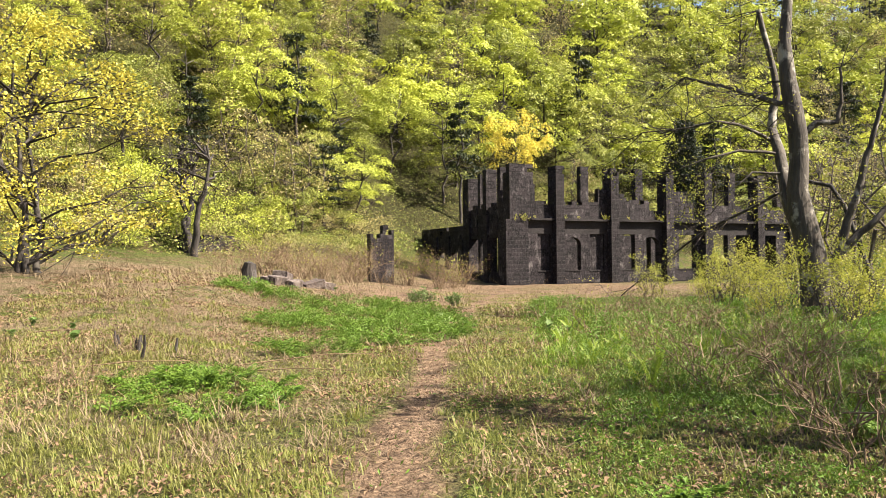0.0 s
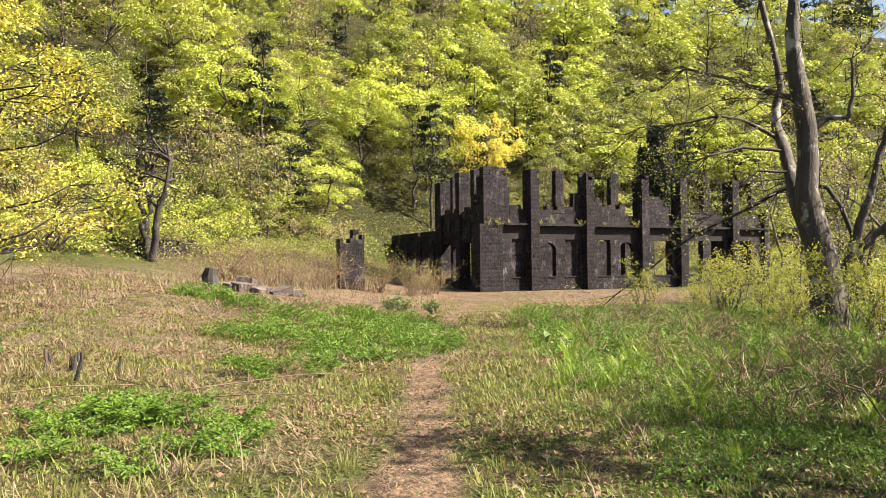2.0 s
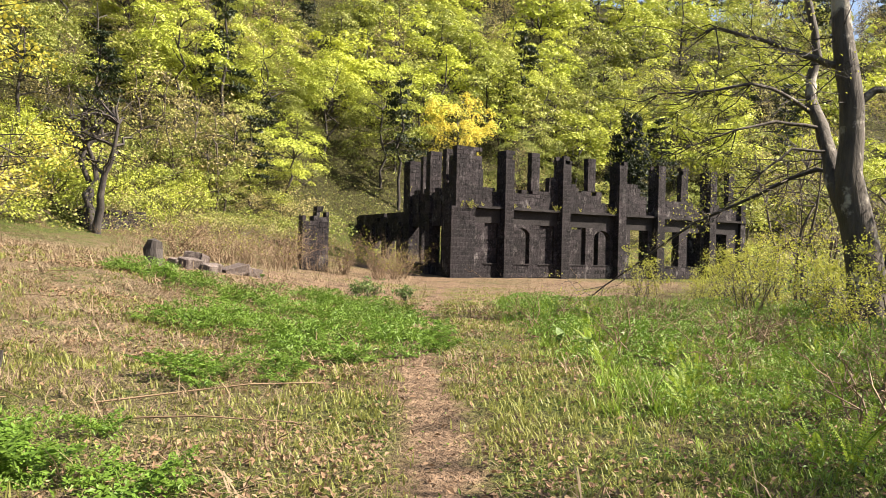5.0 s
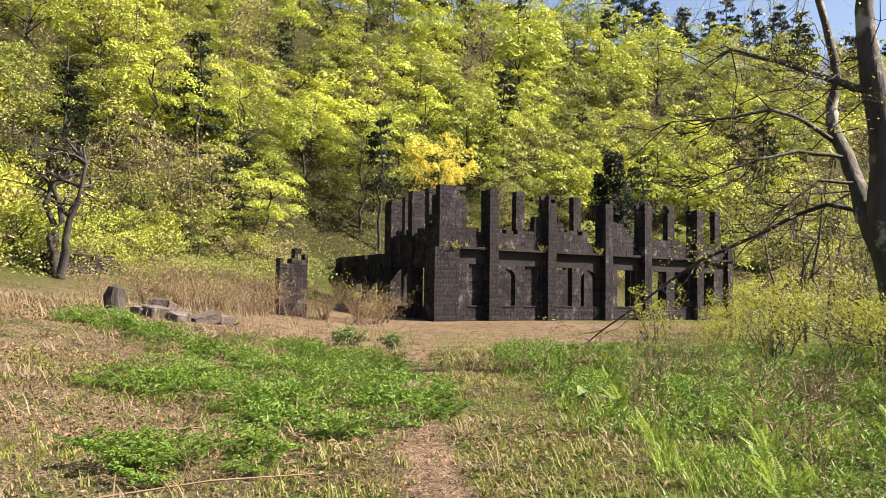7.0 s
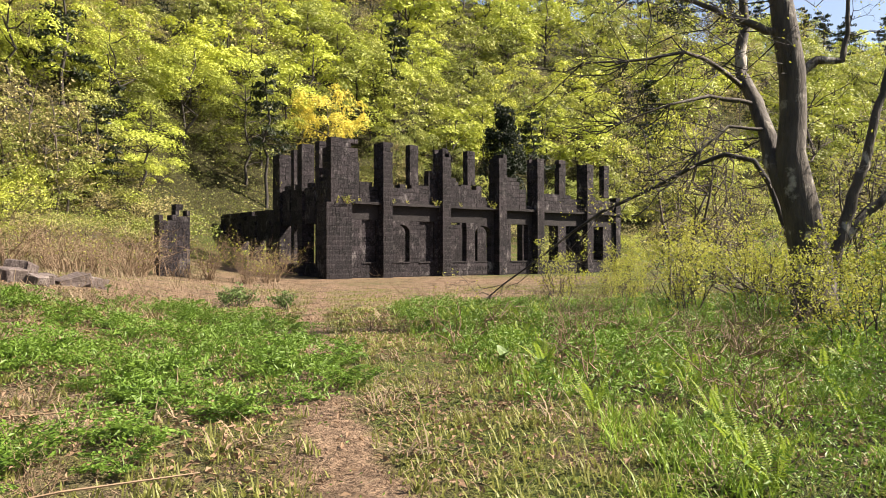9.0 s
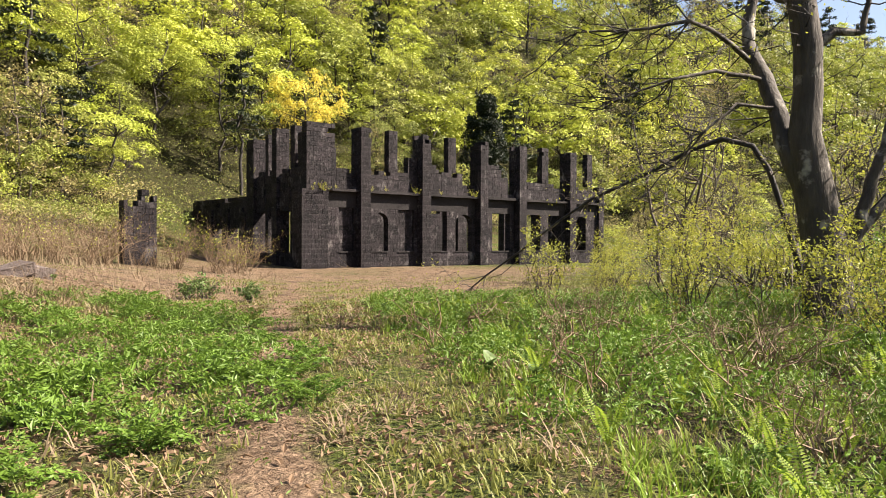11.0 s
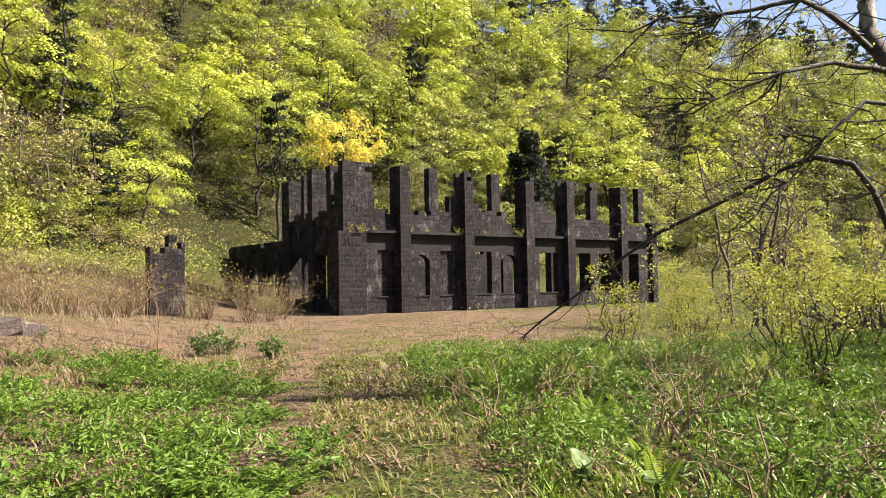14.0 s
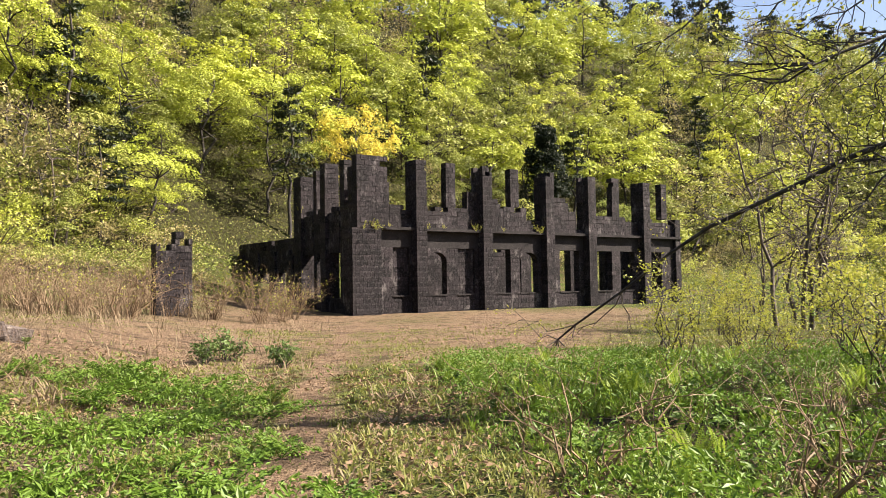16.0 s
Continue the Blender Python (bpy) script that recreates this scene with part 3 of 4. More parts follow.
def plant_woods():
    rng = np.random.default_rng(11)
    kinds = []
    for far in (False, True):
        per, size = (75, 0.17) if far else (210, 0.092)
        for k in range(2):
            kinds.append(("fresh" + "_far" * far, wood_tree("broadleaf_tree", rng, 8.5 + k, 3.7, 26, per, 1, size, leaf_fresh, bark_dark, "bright yellow-green spring broadleaf tree in tiers", 0.06, radius=1.35, flatten=0.34, flat=0.62, dome=True)))
        for k in range(2):
            kinds.append(("mid" + "_far" * far, wood_tree("broadleaf_tree", rng, 8.0 + k, 3.5, 25, per, 1, size, leaf_mid, bark_dark, "mid-green broadleaf tree with layered sprays", 0.05, radius=1.3, flatten=0.32, flat=0.62, dome=True)))
    for k in range(2):
        kinds.append(("olive", wood_tree("budding_tree", rng, 8.0 + k, 3.2, 40, 26, 1, 0.12, leaf_olive, bark_twig, "thin budding tree with grey-brown twigs", 0.2, 2, 1.0, 0.6, 0.11, 6)))
    kinds.append(("pine", pine_tree(rng)))
    kinds.append(("pine", pine_tree(rng, 11.0)))
    names = [k for k, _ in kinds]
    first = set()
    spots = []
    for step, far in ((5.1, False), (9.0, True)):
        for x in np.arange(-62, 240 if far else 120, step):
            for y in np.arange(-25, 125, step):
                px, py = x + rng.uniform(-0.4, 0.4) * step, y + rng.uniform(-0.4, 0.4) * step
                s = py - float(foot(px))
                dist = math.hypot(px + 24, py + 44)
                ang = math.degrees(math.atan2(px + 24, py + 44))
                if s < 0.5 or s > 112 or ang < -12 or ang > 71 or (dist > 125) != far:
                    continue
                if math.hypot(px - 14.5, py - 24.5) < 6 or math.hypot(px - 33.5, py - 20) < 5 or (-4 < px < 1.5 and py < 20):
                    continue
                if (4 < px < 15 and 10 < py < 24 and abs((px + 22) / (py + 40) - 0.56) < 0.07) or (abs((px + 22) / (py + 40) - 0.925) < 0.05 and py < 20):
                    continue
                if s > 40 and not far and rng.random() < 0.35:
                    continue
                spots.append((px, py, s, ang, 1.55 if far else 1.0))
    for _ in range(26):
        px, s = rng.uniform(-17, -3.6), rng.uniform(0.5, 22)
        spots.append((px, float(foot(px)) + s, s, 20.0, 0.78))
    spots.sort(key=lambda q: q[2])
    for px, py, s, ang, grow in spots:
        u = rng.random()
        pine_chance = 0.05 + (0.35 if s > 60 and ang > 40 else 0.0) + (0.12 if ang < 6 and s > 12 else 0)
        if u < pine_chance:
            pick = "pine"
        elif u < pine_chance + (0.30 if s < 10 else 0.14):
            pick = "olive"
        elif u < pine_chance + 0.55:
            pick = "fresh"
        else:
            pick = "mid"
        if pick in ("fresh", "mid") and math.hypot(px + 24, py + 44) > 84:
            pick += "_far"
        opts = [i for i, n in enumerate(names) if n == pick]
        i = opts[rng.integers(len(opts))]
        m = pose(px, py, float(land(px, py)) - 0.1, 0, 0, rng.uniform(0, 360))
        sc = rng.uniform(0.75, 1.2) * (0.8 if s < 6 else 1.0) * grow
        if i in first:
            ob = copy_thing(kinds[i][1], m)
        else:
            ob, _ = kinds[i][1], first.add(i)
            ob.matrix_basis = m
        ob.scale = (sc, sc, sc * rng.uniform(0.9, 1.1))
    return kinds


WOODS = plant_woods()


def undergrowth():
    """Leafy bushes along the foot of the slope and between the trees."""
    rng = np.random.default_rng(17)
    protos = []
    for k in range(6):
        t = thing("bush", (0, 0, 0), ("yellow-green leafy bush on the slope", "grey-brown twiggy bush on the slope")[k % 2], "bush", "bushes on the slope")
        stem, crown = Mesh(), Mesh()
        cl = rng.normal(0, 1, (16, 3)) * (1.0, 1.0, 0.4) + (0, 0, 1.15)
        cl[:, 2] = np.clip(cl[:, 2], 0.35, 2.2)
        for c in cl:
            tube(stem, bend((0, 0, -0.2), c, rng, 0.2, 4), np.linspace(0.035, 0.008, 4), 3)
        leaves(crown, crown_points(rng, cl, 0.62, 0.55, (95, 60, 95, 60, 70, 65)[k]), (0.056, 0.05, 0.056, 0.05, 0.045, 0.04)[k], rng, 0.45)
        part("stem", stem.make("stem", bark_twig), t)
        part("crown", crown.make("crown", (leaf_fresh, leaf_olive, leaf_mid, leaf_olive, leaf_golden, leaf_herb)[k]), t)
        protos.append(t)
    used = set()
    n = 0
    while n < 250:
        x = rng.uniform(-34, -3) if n < 85 else rng.uniform(-48, 70)
        s = rng.uniform(-4.5, 9) if n < 140 else rng.uniform(5, 40)
        y = float(foot(x)) + s
        if n > 195:
            u, w = rng.uniform(0, 1) ** 1.3, rng.uniform(-1, 1)
            x, y = -1 + 50 * u + 3 * w, -31 + 30 * u - 9 * w * (0.4 + u) - 4
        ang = math.degrees(math.atan2(x + 24, y + 44))
        if not -14 < ang < 76 or (-5 < x < 30 and -3 < y < 19):
            continue
        i = int(rng.integers(4)) if n <= 195 else 4 + n % 2
        m = pose(x, y, float(land(x, y)) - 0.05, 0, 0, rng.uniform(0, 360))
        ob = protos[i] if i not in used else copy_thing(protos[i], m)
        used.add(i)
        ob.matrix_basis = m
        sc = rng.uniform(0.7, 1.5)
        ob.scale = (sc * 1.15, sc * 1.15, sc)
        n += 1


undergrowth()


def slope_cover():
    """Low leaves and litter that hide the soil of the slope."""
    rng = np.random.default_rng(19)
    for name, mat, n, label in (("slope_herbs", leaf_mid, 260000, "low green leaves over the wooded slope"), ("slope_brush", leaf_olive, 120000, "brown-green brush over the wooded slope")):
        x = rng.uniform(-60, 130, n)
        s = -5 + 75 * rng.random(n) ** 1.6
        y = foot(x) + s
        ang = np.degrees(np.arctan2(x + 24, y + 44))
        ok = (ang > -13) & (ang < 70) & (patchy(x, y, 0.35, 1.0 if mat is leaf_mid else 3.0) > rng.random(n) * 0.8) & ~((x > -4) & (x < 31) & (y < 16))
        x, y = x[ok], y[ok]
        c = np.stack([x, y, land(x, y) + rng.random(len(x)) ** 1.5 * 1.3], axis=1)
        ms = Mesh()
        leaves(ms, c, 0.085, rng, 0.5)
        tagged(new(name, ms.make(name, mat)), label, "undergrowth", kind="stuff")


slope_cover()


def single_trees():
    rng = np.random.default_rng(23)

    def put(t, x, y, s=1.0, turn=0.0):
        t.matrix_basis = pose(x, y, float(land(x, y)) - 0.05, 0, 0, turn)
        t.scale = (s, s, s)
    t = wood_tree("yellow_tree", rng, 8.6, 4.2, 50, 150, 1, 0.10, leaf_lemon, bark_dark, "lemon-yellow flowering tree behind the ruin", 0.2, radius=1.0, flatten=0.7, dome=True)
    put(t, 15.7, 27.3, 1.0)
    t = wood_tree("golden_tree", rng, 7.8, 4.2, 105, 120, 1, 0.055, leaf_amber, bark_dark, "golden-green young-leaved tree at the meadow's edge", 0.08, 3, 0.85, 0.5, 0.13, 10)
    put(t, -28.4, -23.0)
    t = wood_tree("round_tree", rng, 9.0, 5.2, 60, 170, 1, 0.11, leaf_fresh, bark_dark, "broad round-topped bright green tree up the slope", 0.15, radius=1.3, flatten=0.7, flat=0.6, dome=True)
    put(t, 29.0, 37.0)
    # dark forked tree by the low wall
    t = wood_tree("forked_tree", rng, 7.5, 2.6, 26, 16, 1, 0.10, leaf_mid, bark_dark, "dark forked tree with few leaves by the low wall", 0.5, 3, 0.9, 0.6, 0.27, 20)
    put(t, -21.6, 2.0)
    # ivy-clad conifer behind the ruin
    t = thing("ivy_conifer", (0, 0, 0), "dark narrow conifer wrapped in ivy behind the ruin", "tree")
    trunk, crown = Mesh(), Mesh()
    hgt = 12.5
    tube(trunk, bend((0, 0, -0.5), (0.2, 0.1, hgt), rng, 0.03, 7), np.linspace(0.24, 0.05, 7), 7)
    pts = []
    for _ in range(230):
        u = rng.uniform(0.12, 1.0) ** 0.9
        r = (0.85 if u > 0.82 else 1.9 + 1.6 * (0.82 - u)) * rng.uniform(0.3, 1.0)
        a = rng.uniform(0, 6.28)
        pts.append((r * math.cos(a), r * math.sin(a), u * hgt))
    leaves(crown, crown_points(rng, np.array(pts), 0.55, 0.9, 110), 0.12, rng, 0.1)
    part("trunk", trunk.make("trunk", bark_dark, True), t)
    part("crown", crown.make("crown", leaf_pine), t)
    put(t, CONIFER[0], CONIFER[1])
    # thin trees across the meadow, and those whose shade falls over the path
    pairs = [(4, -22.5), (9.5, -20), (14, -15), (20, -15.5), (27, -11), (34, -7.5), (13, -26), (21, -24), (30, -20), (41, -14), (40, -3), (48, -8), (7, -29), (17, -31), (52, 1), (36, -26)]
    protos = [wood_tree("sapling", rng, 6.5 + k, 2.2, 30, 40, 1, 0.055, (leaf_golden, leaf_olive)[k % 2], bark_twig, "slender sapling with sparse fresh leaves", 0.25, 3, 0.8, 0.6, 0.075, 18) for k in range(3)]
    for k, (x, y) in enumerate(pairs):
        ob = protos[k] if k < 3 else copy_thing(protos[k % 3], pose(0, 0, 0))
        put(ob, x, y, rng.uniform(0.8, 1.25), rng.uniform(0, 360))
    protos = [wood_tree("meadow_tree", rng, 8.5, 3.2, 34, 42, 1, 0.075, leaf_golden, bark_grey, "half-leaved tree at the side of the meadow", 0.35, 2, 0.9, 0.5, 0.16, 10)]
    for k, (x, y) in enumerate([(-9.0, -47.0), (-4.0, -40.5), (-11.6, -51.0), (-1.5, -36.5), (-8.6, -52.0), (-12.4, -48.4), (-14.2, -48.8), (-11.0, -45.0)]):
        ob = protos[0] if k == 0 else copy_thing(protos[0], pose(0, 0, 0))
        put(ob, x, y, rng.uniform(0.95, 1.25), 100 * k)


CONIFER = (33.5, 20.0)
single_trees()


def twigs(ms, tips, rng, start, count, length, r, aim, depth=2):
    """Forking bare twigs from points of a limb; aim is the way that they tend to grow."""
    aim = np.array(aim, dtype=float)
    for _ in range(count):
        p = start[rng.integers(len(start))]
        d = aim + rng.normal(0, 0.55, 3)
        d /= np.linalg.norm(d)
        ln = length * rng.uniform(0.5, 1.2)
        q = p + d * ln
        pts = bend(p, q, rng, 0.22, 5, -0.08 * ln)
        tube(ms, pts, np.linspace(r, r * 0.3, 5), 3 if r < 0.015 else 5)
        tips.extend(pts[2:])
        if depth:
            twigs(ms, tips, rng, pts[2:], 3, length * 0.5, r * 0.5, d, depth - 1)


def big_tree():
    """The old grey tree beside the path: two great limbs, a leaning second stem and mostly bare twigs."""
    rng = np.random.default_rng(5)
    t = thing("old_tree", (-9.34, -34.73, 0.0), "old grey-barked tree with forked trunk and mostly bare branches", "tree")
    t0 = np.array((-9.34, -34.73, 0.0))

    def rel(pts):
        return np.array(pts) - t0
    main = rel([(-9.30, -34.75, -0.4), (-9.34, -34.74, 0.4), (-9.39, -34.7, 1.39), (-9.49, -34.63, 2.15), (-9.64, -34.52, 2.92), (-9.71, -34.47, 3.58),
                (-9.67, -34.5, 4.34), (-9.69, -34.49, 5.11), (-9.8, -34.42, 5.88), (-9.87, -34.37, 6.53), (-9.93, -34.32, 7.52), (-9.85, -34.4, 8.9), (-9.6, -34.5, 10.5)])
    ms = Mesh()
    tube(ms, main, [0.56, 0.44, 0.38, 0.35, 0.33, 0.27, 0.25, 0.25, 0.24, 0.21, 0.17, 0.12, 0.05], 16, rng, 0.05)
    part("trunk", ms.make("trunk", bark_grey, True), t)
    limbs = [([(-9.7, -34.45, 2.6), (-9.72, -34.2, 3.25), (-9.58, -33.9, 3.95), (-9.3, -33.5, 4.75), (-9.12, -33.08, 5.45), (-9.02, -33.0, 5.95), (-8.86, -33.05, 6.5), (-8.9, -32.95, 7.3), (-9.2, -32.7, 9.0)], 0.2, 0.07),
             ([(-9.2, -34.85, 0.2), (-9.1, -34.93, 1.28), (-8.93, -35.07, 1.93), (-8.76, -35.22, 2.75), (-8.59, -35.36, 3.36), (-8.42, -35.5, 4.34), (-8.27, -35.62, 4.89), (-8.0, -35.8, 6.2), (-7.9, -35.9, 8.0)], 0.15, 0.04),
             ([(-8.95, -35.05, 1.85), (-8.6, -35.3, 2.3), (-8.2, -35.6, 2.75), (-7.7, -35.9, 3.4), (-7.3, -36.2, 4.6)], 0.12, 0.04),
             ([(-9.62, -34.5, 5.0), (-9.33, -34.79, 5.35), (-8.94, -35.09, 5.35), (-8.86, -35.17, 5.87), (-8.86, -35.17, 6.8)], 0.1, 0.03),
             ([(-9.71, -34.48, 5.7), (-9.97, -34.28, 5.9), (-10.31, -34.01, 6.05), (-10.74, -33.67, 6.25), (-11.2, -33.3, 6.5), (-11.9, -32.7, 6.8)], 0.1, 0.03),
             ([(-9.2, -33.2, 5.1), (-10.2, -33.1, 5.5), (-11.2, -33.1, 5.55), (-12.0, -32.4, 5.4), (-12.7, -31.8, 5.35)], 0.055, 0.015),
             ([(-9.35, -33.55, 4.7), (-10.4, -33.1, 4.8), (-11.4, -32.9, 4.55), (-12.1, -32.3, 4.2)], 0.05, 0.012),
             ([(-9.5, -33.95, 4.1), (-10.3, -33.5, 4.15), (-10.9, -33.2, 3.6), (-11.2, -32.8, 3.0)], 0.04, 0.01)]
    starts = [main[7:]]
    for pts, r0, r1 in limbs:
        ms = Mesh()
        pts = rel(pts)
        fine = np.concatenate([np.linspace(a, b, 3, endpoint=False) for a, b in zip(pts, pts[1:])] + [pts[-1:]])
        fine += rng.normal(0, 0.012, fine.shape)
        tube(ms, fine, np.linspace(r0, r1, len(fine)), 10, rng, 0.07)
        part("limb", ms.make("limb", bark_grey, True), t)
        starts.append(pts[2:])
    ms, tips = Mesh(), []
    for k, (st, n, ln, aim) in enumerate(((starts[0], 10, 2.2, (-0.7, 0.6, 0.3)), (starts[1], 12, 2.2, (-0.85, 0.7, 0.1)), (starts[2], 8, 1.8, (0.4, -0.2, 0.6)), (starts[3], 4, 1.2, (0.5, -0.4, 0.6)),
                                          (starts[4], 4, 1.3, (0.3, -0.5, 0.7)), (starts[5], 9, 2.0, (-0.8, 0.7, -0.1)), (starts[6], 9, 1.6, (-0.8, 0.7, -0.1)), (starts[7], 8, 1.4, (-0.8, 0.7, -0.25)), (starts[8], 6, 1.2, (-0.7, 0.6, -0.4)))):
        twigs(ms, tips, rng, st, int(n * 1.5), ln * 0.9, 0.016, aim)
    tagged(part("brushwood", ms.make("brushwood", bark_dark), t), kind="stuff")
    lv = Mesh()
    tips = np.array(tips)
    pick = tips[rng.integers(0, len(tips), 3800)] + rng.normal(0, 0.07, (3800, 3))
    leaves(lv, pick, 0.032, rng, 0.3)
    part("foliage", lv.make("foliage", leaf_golden), t, "tiny yellow-green opening leaves")
    return t


big_tree()


def bough_tree():
    """A slighter tree behind the old one: its stem bows over and a long bare bough reaches down to the ground."""
    rng = np.random.default_rng(6)
    t0 = np.array((-1.96, -30.94, 0.0))
    t = thing("bowed_tree", tuple(t0), "dark bowed tree whose long bare bough reaches the ground", "tree")
    pts = np.array([(-1.96, -30.94, -0.2), (-2.12, -30.79, 0.92), (-2.44, -30.5, 2.36), (-2.76, -30.21, 3.65), (-2.9, -29.8, 4.35), (-3.28, -29.1, 4.58), (-3.6, -28.3, 4.3),
                    (-3.89, -27.55, 3.89), (-4.4, -26.6, 3.4), (-4.91, -25.78, 2.96), (-5.26, -24.84, 2.34), (-5.77, -23.77, 1.44), (-6.31, -22.67, 0.6), (-6.5, -22.2, 0.2)]) - t0
    ms = Mesh()
    tube(ms, pts[:6], [0.13, 0.1, 0.085, 0.08, 0.075, 0.07], 8, rng, 0.06)
    part("trunk", ms.make("trunk", bark_dark, True), t)
    ms = Mesh()
    tube(ms, pts[5:], np.linspace(0.07, 0.022, 9), 8, rng, 0.1)
    part("bough", ms.make("bough", bark_dark, True), t)
    ms, tips = Mesh(), []
    twigs(ms, tips, rng, pts[6:], 22, 1.4, 0.018, (-0.3, 0.5, -0.35))
    twigs(ms, tips, rng, pts[2:7], 14, 1.8, 0.022, (-0.3, 0.3, 0.4))
    # a second stem
    st = bend(pts[1], (0.8, 0.5, 6.0), rng, 0.15, 8)
    tube(ms, st, np.linspace(0.09, 0.02, 8), 6)
    twigs(ms, tips, rng, st[3:], 18, 1.8, 0.02, (0, 0, 0.3))
    tagged(part("brushwood", ms.make("brushwood", bark_twig), t), kind="stuff")
    lv, tips = Mesh(), np.array(tips)
    n = 900
    leaves(lv, tips[rng.integers(0, len(tips), n)] + rng.normal(0, 0.05, (n, 3)), 0.04, rng, 0.3)
    part("foliage", lv.make("foliage", leaf_golden), t, "sparse yellow-green opening leaves")


bough_tree()


# ---- meadow ----
def blades(ms, x, y, length, width, rng, lean=0.5, lift=0.0, least=0.0):
    """Grass blades of two quads each, bending over."""
    n = len(x)
    z = land(x, y) + lift
    a = rng.uniform(0, 2 * np.pi, n)
    ln = length * rng.uniform(0.5, 1.3, n)
    le = np.clip(lean * rng.uniform(0.3, 1.7, n), least, 1.5)
    d = np.stack([np.cos(a), np.sin(a)], axis=1)
    s = np.stack([-np.sin(a), np.cos(a)], axis=1) * (width * rng.uniform(0.6, 1.3, n))[:, None] / 2
    hx, hz = np.sin(le), np.cos(le)
    le2 = np.clip(le * 1.7, 0, 1.62)
    base = np.stack([x, y, z - 0.015], axis=1)
    mid = base + np.concatenate([d * (hx * ln * 0.5)[:, None], (hz * ln * 0.5)[:, None]], axis=1)
    tip = mid + np.concatenate([d * (np.sin(le2) * ln * 0.5)[:, None], (np.cos(le2) * ln * 0.5)[:, None]], axis=1)
    s3 = np.concatenate([s, np.zeros((n, 1))], axis=1)
    v = np.stack([base - s3, base + s3, mid + s3 * 0.8, mid - s3 * 0.8, tip + s3 * 0.15, tip - s3 * 0.15], axis=1)
    k = np.arange(n)[:, None] * 6
    f = np.concatenate([k + np.array([[0, 1, 2, 3]]), k + np.array([[3, 2, 4, 5]])], axis=0)
    ms.add(v.reshape(-1, 3), f)


def place(fwd, left):
    return START[0] + fwd * AHEAD[0] - left * AHEAD[1], START[1] + fwd * AHEAD[1] + left * AHEAD[0]


def scatter(rng, n, f0, f1, l0, l1, bias=1.6):
    """Places on the meadow in the path's own metres, denser near its start."""
    u = rng.random(n)
    fwd = f0 + (f1 - f0) * u ** bias
    left = rng.uniform(l0, l1, n) * (0.35 + 0.65 * (fwd - f0 + 8) / (f1 - f0 + 8))
    x, y = place(fwd, left)
    return x, y, fwd, left


# clumps of feathery green to the left of the path: metres ahead, metres left, radius
CLUMPS = [(8.9, 3.6, 1.2), (10.3, 4.3, 1.0), (14.0, 3.6, 1.0), (16.8, 2.6, 1.6), (18.2, 4.5, 1.8), (19.0, 2.0, 1.3), (21.2, 3.4, 2.0), (22.5, 5.8, 1.4), (24.6, 2.7, 1.5), (26.2, 4.6, 1.3), (23.6, 8.0, 1.2)]


def clump(f, l):
    m = np.zeros(np.shape(f))
    for cf, cl, r in CLUMPS:
        m = np.maximum(m, 1 - smooth(0.55 * r, 1.15 * r, np.hypot(f - cf, l - cl)))
    return m


def lush(f, l, x, y):
    """How thick the herbs stand to the right of the path."""
    pd = path_dist(x, y)
    return smooth(0.6, 1.6, pd) * (1 - smooth(-1.2, -0.2, l)) * smooth(3.5, 8, f) * (1 - smooth(27, 31, f + 1.2 * wave(x, y, 0.7)))


def tufts(rng, n, f0, f1, l0, l1, accept, per, spread):
    """Places gathered round tuft centres."""
    x, y, f, l = scatter(rng, n, f0, f1, l0, l1, 1.4)
    ok = rng.random(n) < accept(x, y, f, l)
    x, y = np.repeat(x[ok], per), np.repeat(y[ok], per)
    d = np.repeat(rng.uniform(0.5, 1.4, ok.sum()), per) * spread
    return x + rng.normal(0, 1, len(x)) * d, y + rng.normal(0, 1, len(x)) * d


